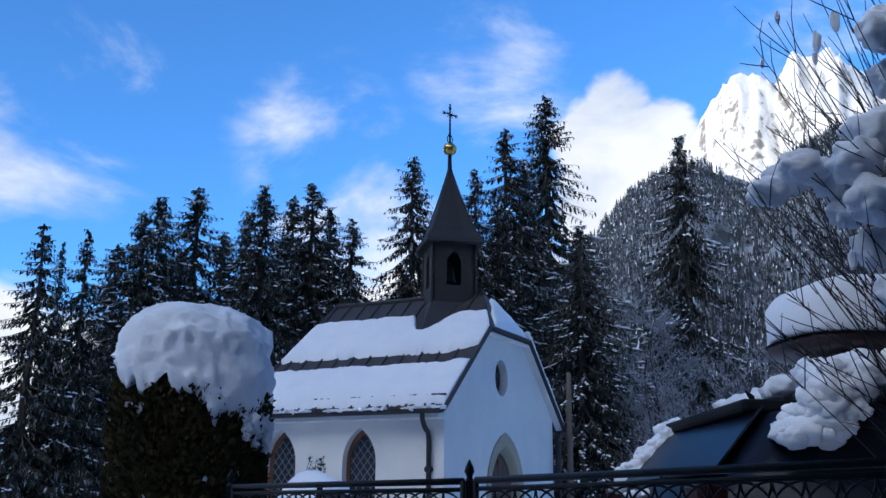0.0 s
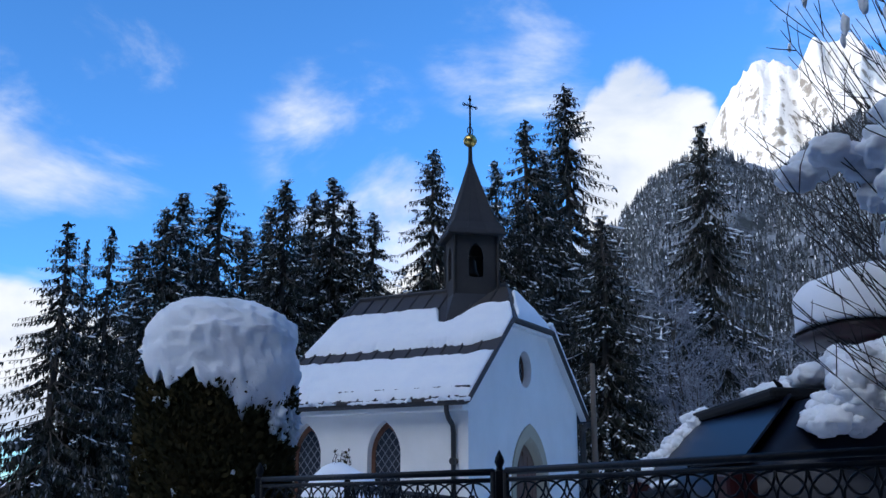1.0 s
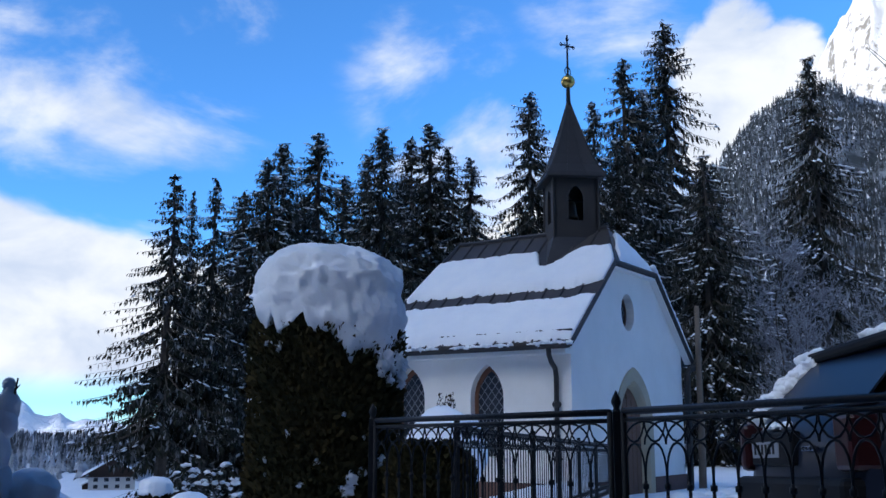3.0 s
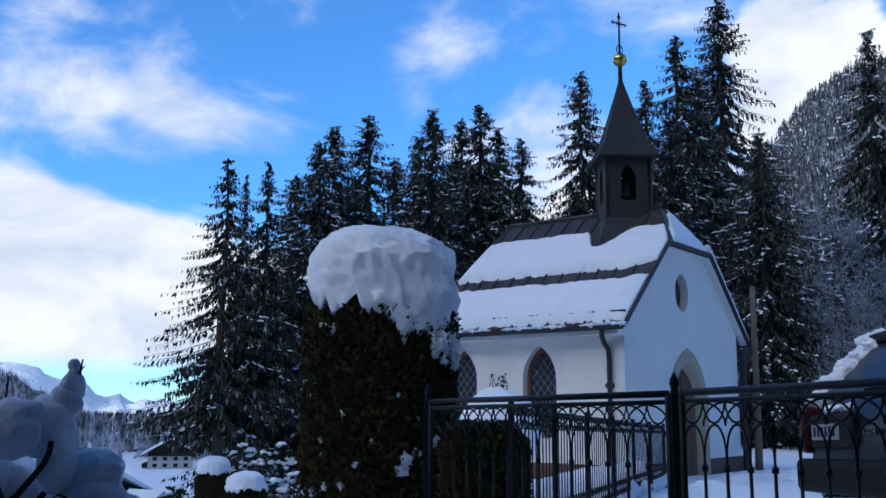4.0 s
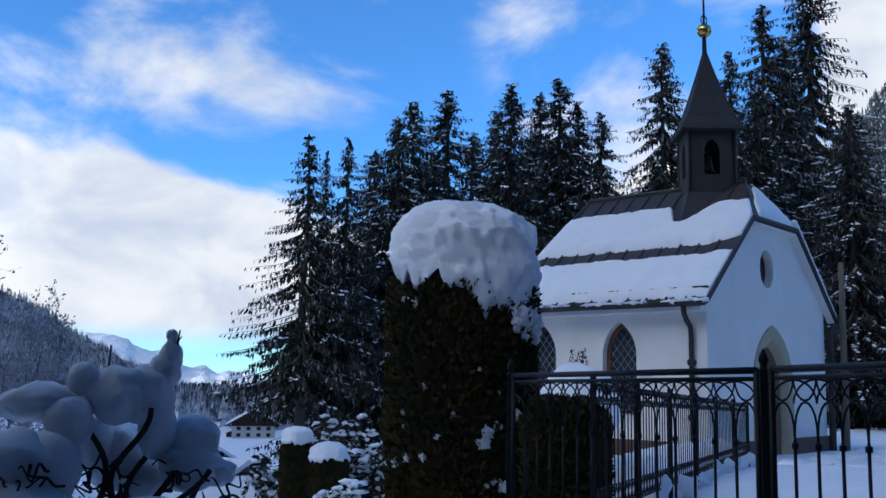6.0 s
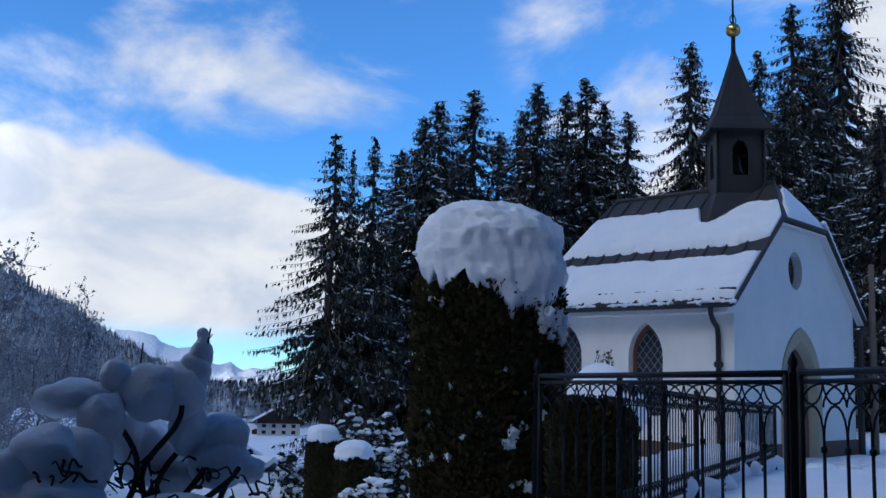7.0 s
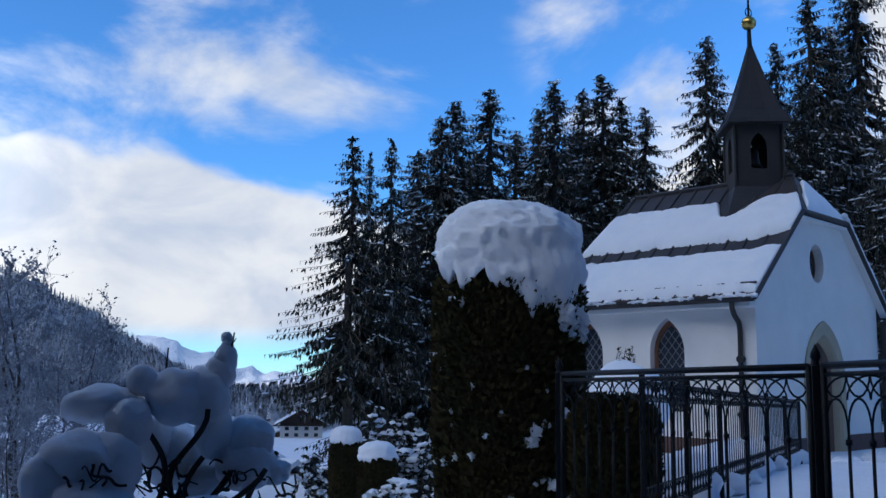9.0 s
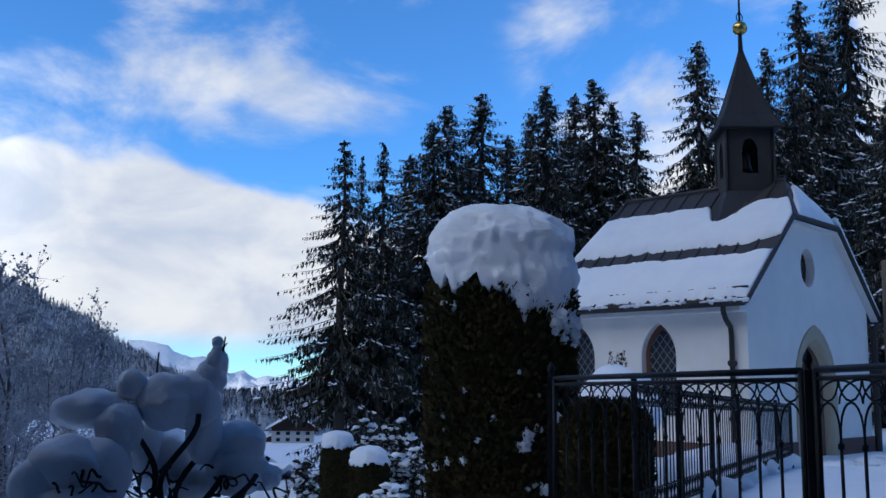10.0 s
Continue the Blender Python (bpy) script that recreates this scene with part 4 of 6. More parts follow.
KINDS = [
    spruce("spruce_tree", 11, 3.7, 0.30, 0.40, 0.72, 0.12, 0.10, 0.98, 1.45),    # open, with a bare trunk
    spruce("spruce_tree", 23, 3.0, 0.05, 0.62, 0.80, 0.30, 0.22),
    spruce("spruce_tree", 37, 3.1, 0.05, 0.68, 0.80, 0.32, 0.22),
    spruce("spruce_tree", 41, 2.8, 0.04, 0.70, 0.80, 0.28, 0.28),
    spruce("spruce_tree", 59, 3.2, 0.04, 0.58, 0.80, 0.40, 0.30),
]
TREES = [  # x, y, top, kind, width
    (-11.13, 24.66, 8.41, 0, 1.15),
    (-11.05, 25.79, 8.24, 0, 0.60),
    (-10.29, 25.56, 8.53, 0, 0.90),
    (-9.40, 27.49, 9.52, 1, 1.20),
    (-9.13, 28.10, 10.27, 2, 1.15),
    (-8.53, 29.86, 11.14, 3, 1.35),
    (-6.45, 30.37, 11.30, 1, 1.20),
    (-7.33, 32.22, 11.01, 4, 1.05),
    (-5.14, 32.13, 12.03, 3, 1.35),
    (-4.57, 32.72, 11.33, 2, 1.10),
    (-6.05, 33.50, 12.00, 4, 1.05),
    (-3.66, 31.83, 10.64, 3, 1.15),
    (-1.78, 34.99, 13.96, 1, 1.05),
    (0.62, 37.02, 14.27, 3, 0.90),
    (2.13, 40.97, 17.45, 3, 1.20),
    (2.95, 41.92, 16.34, 1, 0.80),
    (4.39, 45.81, 21.20, 2, 1.05),
    (4.38, 33.74, 11.02, 4, 1.25),
    (11.77, 48.61, 20.21, 4, 0.90),
    (-11.43, 31.01, 9.47, 2, 1.30),
    (-8.90, 34.93, 10.94, 1, 1.30),
    (-5.44, 36.64, 11.08, 4, 1.20),
    (-0.78, 38.02, 10.37, 2, 1.10),
    (1.57, 37.99, 13.16, 4, 1.00),
    (-6.80, 35.40, 10.79, 2, 1.30),
    (-10.31, 34.55, 10.21, 4, 1.30),
]
LABELS = ["tall spruce with an open crown and a bare lower trunk", "dark spruce with snow caught on its branches", "broad dark spruce dusted with snow", "slender ragged spruce dusted with snow", "wide spruce with snow-laden drooping branches"]
used = set()
for i, (x, y, top, kind, width) in enumerate(TREES):
    z = seat_tree(x, y)
    s = (top - z) / 10.0
    m = Matrix.LocRotScale((x, y, z), Euler((0, 0, i * 2.4)), None)
    if kind in used:
        ob = copy_thing(KINDS[kind], m)
    else:
        ob = KINDS[kind]
        ob.matrix_basis = m
        used.add(kind)
    ob.scale = (s * width, s * width, s)
    tagged(ob, LABELS[kind], "tree", "spruces behind the chapel")


# ---- clipped thuja column with a cap of snow ----
def thuja(x, y, z0, top, r, seed, sprays, label, cap, group="", square=0.0):
    rng = random.Random(seed)
    root = thing("thuja_bush", pose(x, y, z0), label, "bush", group)
    h = top - z0

    def outline(f, a):
        k = (0.90 + 0.13 * math.sin(min(1, f * 1.15) * math.pi * 0.62)) * (1 - 0.35 * smooth01(0.86, 1.0, f))
        return r * k * (1 + 0.07 * noise.noise(Vector((math.cos(a) * 1.6, math.sin(a) * 1.6, f * 3 + seed))))

    bm = bmesh.new()
    rows = [[bm.verts.new((0.9 * outline(i / 14, a) * math.cos(a), 0.9 * outline(i / 14, a) * math.sin(a), h * i / 14 - (0.3 if i == 0 else 0))) for a in [2 * math.pi * k / 24 for k in range(24)]] for i in range(15)]
    for p, q in zip(rows, rows[1:]):
        for k in range(24):
            bm.faces.new((p[k], p[(k + 1) % 24], q[(k + 1) % 24], q[k]))
    bm.faces.new(rows[-1])
    part("core", bm, "thuja", root, "dense dark inner foliage", True)
    vn, fn = [], []
    for _ in range(sprays):
        f, a = rng.random() ** 0.9, rng.uniform(0, 2 * math.pi)
        rr = outline(f, a) * rng.uniform(0.86, 1.03)
        out, side = Vector((math.cos(a), math.sin(a), 0)), Vector((-math.sin(a), math.cos(a), 0))
        p = out * rr + Vector((0, 0, h * f))
        up = (Vector((0, 0, 1)) * rng.uniform(0.1, 1.0) + out * rng.uniform(0.1, 0.7) + side * rng.uniform(-0.6, 0.6)).normalized()
        w = up.cross(out * rng.uniform(0.3, 1) + side * rng.uniform(-1, 1)).normalized()
        ln = rng.uniform(0.025, 0.065) * (0.7 + r * 0.5)
        b = len(vn)
        vn += [p, p + up * ln * 0.5 + w * ln * 0.32, p + up * ln + w * ln * 0.1, p + up * ln * 1.15, p + up * ln * 0.9 - w * ln * 0.15, p + up * ln * 0.5 - w * ln * 0.32]
        fn.append(tuple(range(b, b + 6)))
    tagged(link_mesh("foliage", vn, fn, "thuja", root), "dark scale-leaf sprays, brown in places", kind="stuff")
    return root, outline, h


hx, hy, hz, htop, hr = -2.19, 7.83, -0.1, 2.58, 0.60
hedge, hedge_line, hedge_h = thuja(hx, hy, hz, htop, hr, 4, 60000, "tall clipped thuja column under a thick cap of snow", True)


def snow_cap(bush, x, y, z, r, height, skirt, seed, label, rings=44, around=160, lean=0.0):
    """A thick cap with a lumpy top and an uneven hanging edge."""
    bm = bmesh.new()
    top = []
    for i in range(rings + 1):
        t = i / rings
        row = []
        for k in range(around):
            a = 2 * math.pi * k / around
            c, s = math.cos(a), math.sin(a)
            drop = skirt * (0.55 + lean * (0.75 * c - 0.66 * s) + 0.6 * noise.noise(Vector((c * 1.8, s * 1.8, seed))) + 0.6 * noise.noise(Vector((c * 6, s * 6, seed + 2))) + 0.2 * noise.noise(Vector((c * 15, s * 15, seed + 4))))
            if t < 0.74:
                q = t / 0.74
                rad = r * (0.97 * math.sin(q * math.pi / 2) ** 0.95 + 0.03 * q)
                zz = height * (1 - 0.98 * q ** 2.3)
            else:
                q = (t - 0.74) / 0.26
                rad = r * (1 + 0.05 * math.sin(q * math.pi) + 0.02 * q)
                zz = height * 0.02 - (height * 0.02 + max(0.02, drop)) * q
            at = Vector((c * rad, s * rad, zz * 1.9 + seed))
            at = at * (0.75 + 0.25 * 0.58 / r)
            bump = 0.09 * noise.noise(at * 2.2) + 0.11 * (0.3 - abs(noise.noise(at * 4.6))) + 0.07 * (0.3 - abs(noise.noise(at * 9.5 + Vector((1, 5, 2))))) + 0.02 * noise.noise(at * 19 + Vector((3, 1, 7)))
            bump *= 1 - 0.3 * max(0, (t - 0.8) / 0.2)
            rad2 = rad * (1 + bump * 0.9) + (0.02 * noise.noise(Vector((c * 9, s * 9, zz * 6 + seed))) if t > 0.5 else 0)
            row.append(bm.verts.new((x + c * rad2, y + s * rad2, z + zz + bump * height * 0.9)))
        top.append(row)
    for p, q in zip(top, top[1:]):
        for k in range(around):
            bm.faces.new((p[k], p[(k + 1) % around], q[(k + 1) % around], q[k]))
    under = [bm.verts.new(v.co + (Vector((x, y, v.co.z)) - v.co) * 0.14 + Vector((0, 0, 0.05))) for v in top[-1]]
    for k in range(around):
        bm.faces.new((top[-1][k], top[-1][(k + 1) % around], under[(k + 1) % around], under[k]))
    bmesh.ops.remove_doubles(bm, verts=bm.verts[:], dist=0.0005)
    for v in bm.verts:
        v.co -= bush.matrix_basis.translation
    return part("snow_cap", bm, "snow", bush, label, True)


snow_cap(hedge, hx, hy, htop - 0.01, 0.615, 0.41, 0.33, 3.7, "thick lumpy cap of snow on the thuja column", lean=0.95)
rngs = random.Random(14)


def snow_tufts(name, label, spots, big=0.05):
    """Loose handfuls of snow caught in foliage."""
    for i, (p, r) in enumerate(spots):
        bm = bmesh.new()
        lump(bm, p, (r * rngs.uniform(0.7, 1.1), r * rngs.uniform(0.7, 1.1), r * rngs.uniform(0.6, 1.3)), i * 3.1, 0.9 if r < 0.07 else 0.42, 2.6 if r < 0.07 else 1.7, 3)
        tagged(part(name, bm, "snow", None, "", True), label, "snow", "snow tufts on the thuja")


spots = []
for i in range(44):
    a, f = rngs.uniform(-2.9, 0.2), rngs.uniform(0.2, 0.88)
    rr = hedge_line(f, a) * 1.0
    spots.append(((hx + rr * math.cos(a), hy + rr * math.sin(a), hz + hedge_h * f), rngs.uniform(0.012, 0.035)))
for i in range(22):
    a, f = rngs.uniform(-0.6, 0.3), rngs.uniform(0.72, 0.80)
    rr = hedge_line(f, a) * 1.03
    spots.append(((hx + rr * math.cos(a), hy + rr * math.sin(a), hz + hedge_h * f), rngs.uniform(0.025, 0.06)))
for a, f in ((-0.9, 0.86), (-0.6, 0.9), (-1.0, 0.42), (-0.95, 0.45), (-0.5, 0.5), (-0.7, 0.3)):
    rr = hedge_line(f, a) * 1.02
    spots.append(((hx + rr * math.cos(a), hy + rr * math.sin(a), hz + hedge_h * f), 0.05))
snow_tufts("snow_tuft", "small handful of snow caught in the thuja", spots)

thuja(-1.20, 7.09, 0.2, 1.38, 0.30, 17, 16000, "dark thuja hedge end behind the gate", True)

# smaller bushes down the bank
for i, (x, y, top, r, cap) in enumerate(((-5.85, 12.78, 0.72, 0.215, 0.16), (-5.05, 12.04, 0.55, 0.235, 0.18))):
    bush = thuja(x, y, ground_z(x, y) - 0.05, top, r, 30 + i, 9000, "clipped thuja bush with a cap of snow, on the bank", True, "bushes on the bank")[0]
    snow_cap(bush, x, y, top - 0.04, r * 1.05, cap, 0.10, 8.1 + i * 2.3, "rounded cap of snow on a clipped bush", rings=24, around=64)


# ---- bare twigs ----
def twig_mass(rng, base, way, length, radius, depth, out, curl=0.35, split=3, up=0.0):
    """Branching twigs as (points, radii) runs."""
    pts, p, w = [Vector(base)], Vector(base), Vector(way).normalized()
    n = 5
    for k in range(n):
        w = (w + Vector((rng.uniform(-1, 1), rng.uniform(-1, 1), rng.uniform(-1, 1) + up)) * curl).normalized()
        p = p + w * (length / n)
        pts.append(p.copy())
    out.append((pts, [radius * (1 - 0.7 * k / n) for k in range(n + 1)]))
    if depth:
        for _ in range(split):
            k = rng.randint(1, n)
            nw = (w + Vector((rng.uniform(-1, 1), rng.uniform(-1, 1), rng.uniform(-0.7, 1) + up)) * 0.9).normalized()
            twig_mass(rng, pts[k], nw, length * rng.uniform(0.45, 0.75), radius * 0.55, depth - 1, out, curl, split, up)


def runs_mesh(name, runs, mat, parent, sides=4, label=""):
    bm = bmesh.new()
    for pts, radii in runs:
        tube(bm, pts, radii, sides, False)
    return part(name, bm, mat, parent, label, True)


def bare_tree(x, y, z, h, seed, label, mat="frost_twig", trunk="bark", stems=1, spread=0.35, depth=4, group="", flakes=2):
    rng = random.Random(seed)
    root = thing("bare_tree", pose(x, y, z), label, "tree", group)
    trunks, runs = [], []
    for s in range(stems):
        a = rng.uniform(0, 6.28)
        tip = Vector((math.cos(a) * spread * h * 0.3 * (stems > 1), math.sin(a) * spread * h * 0.3 * (stems > 1), h * rng.uniform(0.75, 0.95)))
        pts = [Vector((0, 0, -0.2)).lerp(tip, k / 7) + Vector((rng.uniform(-1, 1), rng.uniform(-1, 1), 0)) * 0.02 * h * (k > 0) for k in range(8)]
        trunks.append((pts, [0.018 * h * (1 - 0.85 * k / 7) / stems ** 0.4 for k in range(8)]))
        for k in range(1, 8):
            for _ in range(3):
                a = rng.uniform(0, 6.28)
                twig_mass(rng, pts[k], (math.cos(a), math.sin(a), rng.uniform(0.3, 1.0)), h * spread * rng.uniform(0.5, 1.0) * (1.1 - 0.08 * k), 0.004 * h, depth - 1, runs, 0.28, 3, 0.12)
    runs_mesh("trunk", trunks, trunk, root, 6)
    fv, ff = [], []
    for pts, radii in runs:
        for _ in range(flakes if rng.random() < 0.6 else 0):
            p = pts[rng.randint(1, len(pts) - 1)]
            a = Vector((rng.uniform(-1, 1), rng.uniform(-1, 1), rng.uniform(-0.5, 1))).normalized() * rng.uniform(0.006, 0.014) * h
            b = a.orthogonal().normalized() * a.length * 0.45
            i = len(fv)
            fv += [p - a * 0.3, p + b, p + a, p - b]
            ff.append((i, i + 1, i + 2, i + 3))
    tagged(link_mesh("hoar_frost", fv, ff, mat, root), "white flakes of hoar frost", kind="stuff")
    tagged(runs_mesh("twig_crown", runs, mat, root, 3, "fine twigs white with frost"), kind="stuff")
    return root


bare_tree(-18.09, 20.18, -2.40, 6.7, 5, "leafless tree with frosted twigs down the bank", stems=3, depth=4, spread=0.36, flakes=3)
bare_tree(-15.43, 18.51, -2.20, 4.7, 8, "frosted leafless bushy tree on the bank", stems=4, depth=4, spread=0.40, flakes=3)
bare_tree(-12.19, 13.38, -1.90, 2.9, 9, "frosted leafless shrub on the bank", stems=4, depth=4, spread=0.45, flakes=2)
for i, (x, y, z, h) in enumerate(((7.41, 34.80, 0.2, 8.5), (8.62, 37.60, 0.2, 7.5), (6.40, 30.88, 0.2, 5.5), (9.59, 33.10, 0.2, 6.0), (11.61, 34.77, 0.2, 6.5))):
    bare_tree(x, y, z, h, 60 + i, "pale frosted leafless tree beside the chapel", stems=3, depth=4, spread=0.28, group="frosted trees", flakes=1)



def arching_shrub(x, y, top, spread, limbs, seed, label):
    """A low dark evergreen whose limbs arch over under ropes of snow."""
    rng = random.Random(seed)
    z0 = ground_z(x, y)
    root = thing("snowy_shrub", pose(x, y, z0), label, "shrub", "shrubs on the bank")
    h = top - z0
    stems, vn, fn = [], [], []
    snow = bmesh.new()
    for k in range(limbs):
        a = 2 * math.pi * (k + rng.random()) / limbs
        out, side = Vector((math.cos(a), math.sin(a), 0)), Vector((-math.sin(a), math.cos(a), 0))
        reach, rise, droop = spread * rng.uniform(0.55, 1.1), h * rng.uniform(0.65, 1.0), rng.uniform(0.25, 0.6)
        run = [out * (reach * t) + Vector((0, 0, rise * math.sin(min(1, t * 1.3) * math.pi / 2) - droop * h * max(0, t - 0.55) ** 2 * 2.5)) for t in [j / 9 for j in range(10)]]
        stems.append((run, [0.014 * (1.1 - j / 9) + 0.002 for j in range(10)]))
        for j in range(2, 10):
            for _ in range(16):
                p = run[j].lerp(run[j - 1], rng.random())
                way = (side * rng.uniform(-1, 1) + out * rng.uniform(0, 0.8) + Vector((0, 0, rng.uniform(-1.1, 0.2)))).normalized()
                wide = way.cross(Vector((rng.uniform(-1, 1), rng.uniform(-1, 1), 1))).normalized()
                ln = rng.uniform(0.05, 0.14)
                b = len(vn)
                vn += [p, p + way * ln * 0.5 + wide * ln * 0.22, p + way * ln, p + way * ln * 0.5 - wide * ln * 0.22]
                fn.append((b, b + 1, b + 2, b + 3))
            for _ in range(2 if rng.random() < 0.75 else 0):
                r = rng.uniform(0.018, 0.050)
                lump(snow, run[j].lerp(run[j - 1], rng.random()) + Vector((0, 0, r * 0.5)) + side * rng.uniform(-0.05, 0.05), (r * rng.uniform(1.0, 2.0), r * rng.uniform(1.0, 2.0), r * 0.8), rng.uniform(0, 90), 0.7, 2.2, 2)
    runs_mesh("stem_mass", stems, "bark", root, 4)
    tagged(link_mesh("leafage", vn, fn, "needles", root), "dark drooping foliage", kind="stuff")
    tagged(part("snow_load", snow, "snow", root, "ropes of snow lying along the limbs", True), kind="stuff")
    return root


arching_shrub(-4.68, 12.62, 0.74, 0.36, 13, 71, "low dark evergreen shrub bowed by snow, on the bank")
arching_shrub(-6.35, 15.7, 1.0, 0.65, 15, 72, "dark evergreen shrub with arching snowy limbs, lower on the bank")
arching_shrub(-7.10, 14.5, 0.36, 0.35, 10, 73, "small snowy evergreen shrub lower on the bank")
arching_shrub(-4.55, 11.3, 0.30, 0.32, 9, 74, "small shrub half buried in snow on the bank")

# ---- wrought iron gate and fences ----
GATE_A, GATE_B = Vector((-1.21, 5.15, 0)), Vector((0.025, 3.84, 0))
gate_way = (GATE_B - GATE_A).normalized()
TOP_A, TOP_B = 1.525, 1.545


def gate_leaf(p, q, zp, zq, bars, label, thick=0.0065, rail=0.0135):
    """A gate leaf with arched bars that interlace below the top rail."""
    root = thing("gate_leaf", Matrix.Translation((p.x, p.y, 0)), label, "gate", "gate leaves")
    d = q - p

    def at(t, z):
        return Vector((d.x * t, d.y * t, z + zp + (zq - zp) * t))

    def piece(name, runs, r, sides=5):
        b = bmesh.new()
        for pts in runs:
            tube(b, pts, r, sides)
        return part(name, b, "iron", root, "", True)

    for zz, r in ((0.0, rail), (-0.032, 0.009), (-1.22, rail)):
        piece("rail", [[at(0, zz), at(1, zz)]], r, 6)
    for t in (0.0, 1.0):
        piece("stile", [[at(t, 0.0), at(t, -1.26)]], 0.013, 6)
    step = 1.0 / bars
    for k in range(bars + 1):
        t = k * step
        if 0 < k < bars:
            piece("bar", [[at(t, -0.255), at(t, -1.22)]], thick)
            piece("knop", [[at(t, -0.285), at(t, -0.275), at(t, -0.265)]], 0.012, 6)
    # interlaced arches: each springs from a bar and lands two bars on; small bows hang from the rail
    for k in range(bars):
        t0 = k * step
        arc = [at(t0 + step * (0.5 - 0.5 * math.cos(math.pi * j / 10)), -0.26 + 0.14 * math.sin(math.pi * j / 10) ** 0.8) for j in range(11)]
        piece("arch", [arc], thick * 0.8, 4)
        bow = [at(t0 + step * (0.5 - 0.5 * math.cos(math.pi * j / 8)) , -0.03 - 0.085 * math.sin(math.pi * j / 8)) for j in range(9)]
        piece("bow", [bow], thick * 0.7, 4)
        if k < bars - 1:
            wide = [at(t0 + step * (1.0 - math.cos(math.pi * j / 12)), -0.125 + 0.085 * math.sin(math.pi * j / 12)) for j in range(13)]
            piece("arch", [wide], thick * 0.7, 4)
    return root


gate_leaf(GATE_A + gate_way * 0.03, GATE_B - gate_way * 0.035, TOP_A, TOP_B, 15, "black wrought iron gate leaf with interlaced arches")
GATE_C = GATE_B + gate_way * 1.9
gate_leaf(GATE_B + gate_way * 0.035, GATE_C, TOP_B + 0.003, TOP_B + 0.05, 18, "black wrought iron gate leaf, closed, by the parked car")


def gate_post(p, top, r, label, finial=True):
    root = thing("gate_post", Matrix.Translation((p.x, p.y, 0)), label, "post", "gate posts")
    bm = bmesh.new()
    box(bm, (-r, -r, ground_z(p.x, p.y) - 0.2), (r, r, top), 0.004)
    part("post", bm, "iron", root)
    if finial:
        bm = bmesh.new()
        prof = [(r * 1.0, 0), (r * 0.7, 0.010), (r * 0.8, 0.016), (r * 1.25, 0.032), (r * 1.0, 0.050), (r * 0.35, 0.070), (0.002, 0.078)]
        rows = [[bm.verts.new((q * math.cos(k * math.pi / 5), q * math.sin(k * math.pi / 5), top + z)) for k in range(10)] for q, z in prof]
        for a, b in zip(rows, rows[1:]):
            for k in range(10):
                bm.faces.new((a[k], a[(k + 1) % 10], b[(k + 1) % 10], b[k]))
        part("finial", bm, "iron", root, "acorn-shaped iron finial", True)


gate_post(GATE_B, TOP_B + 0.005, 0.016, "black iron gate post with an acorn finial")
gate_post(GATE_A, TOP_A + 0.01, 0.018, "black iron end post beside the thuja")

# low railing that runs back along the path to the chapel
FA, FB = Vector((-0.93, 6.5, 0)), Vector((0.25, 13.38, 0))
fence = thing("railing", Matrix.Translation((FA.x, FA.y, 0)), "low black iron railing along the snowy path to the chapel", "fence")


def fence_at(t, z):
    """Point along the railing; z runs from its foot (0) to its top (1)."""
    top, low = 1.49 - 0.21 * t, 0.60 + 0.03 * t
    d = FB - FA
    return Vector((d.x * t, d.y * t, low + (top - low) * z))


for zz, r in ((1.0, 0.016), (0.86, 0.007), (0.04, 0.010), (0.22, 0.006)):
    bm = bmesh.new()
    tube(bm, [fence_at(k / 8, zz) for k in range(9)], r, 5)
    part("rail", bm, "iron", fence)
for k in range(7):
    bm = bmesh.new()
    p = fence_at(k / 6, 0)
    tube(bm, [p - Vector((0, 0, 0.5)), fence_at(k / 6, 1.06)], 0.022, 6)
    part("post", bm, "iron", fence)
NB = 74
for k in range(NB):
    t = (k + 0.5) / NB
    bm = bmesh.new()
    tube(bm, [fence_at(t, 0.04), fence_at(t, 1.0)], 0.0065, 4)
    part("bar", bm, "iron", fence)
    h = 0.5 / NB
    for s in (-1, 1):
        bm = bmesh.new()
        tube(bm, [fence_at(min(1, max(0, t + s * h * math.cos(math.pi * j / 4))), 0.86 + 0.14 * j / 4) for j in range(5)], 0.0045, 3)
        part("scroll", bm, "iron", fence)
        bm = bmesh.new()
        tube(bm, [fence_at(min(1, max(0, t + s * h * math.cos(math.pi * j / 4))), 0.04 + 0.18 * j / 4) for j in range(5)], 0.0045, 3)
        part("scroll", bm, "iron", fence)
# snow bank along the foot of the railing and before the door
bm = bmesh.new()
for k in range(7, 26):
    t = k / 25
    p = fence_at(t, 0) + Vector((FA.x, FA.y, 0))
    lump(bm, (p.x - 0.45 + 0.1 * math.sin(k * 2.1), p.y + 0.1, ground_z(p.x, p.y) + 0.05), (0.45, 0.42, 0.22 + 0.06 * math.sin(k * 1.3)), k * 1.3, 0.3, 1.6, 3, 0.4)
tagged(part("snow_bank", bm, "snow", None, "", True), "bank of cleared snow behind the railing", "snow", kind="stuff")
bm = bmesh.new()
rb = random.Random(77)
for k in range(70):
    t, s = rb.uniform(-0.1, 1.0), rb.uniform(-0.9, 2.6)
    p = CH @ Vector((1.0 + 4.6 * t, -0.5 - abs(s), 0))
    r = rb.uniform(0.05, 0.17)
    lump(bm, (p.x, p.y, ground_z(p.x, p.y) - r * 0.1), (r * 1.5, r * 1.3, r * 0.55), k * 1.7, 0.4, 1.8, 3)
tagged(part("snow_clods", bm, "snow", None, "", True), "trodden lumps of snow before the chapel door", "snow", kind="stuff")
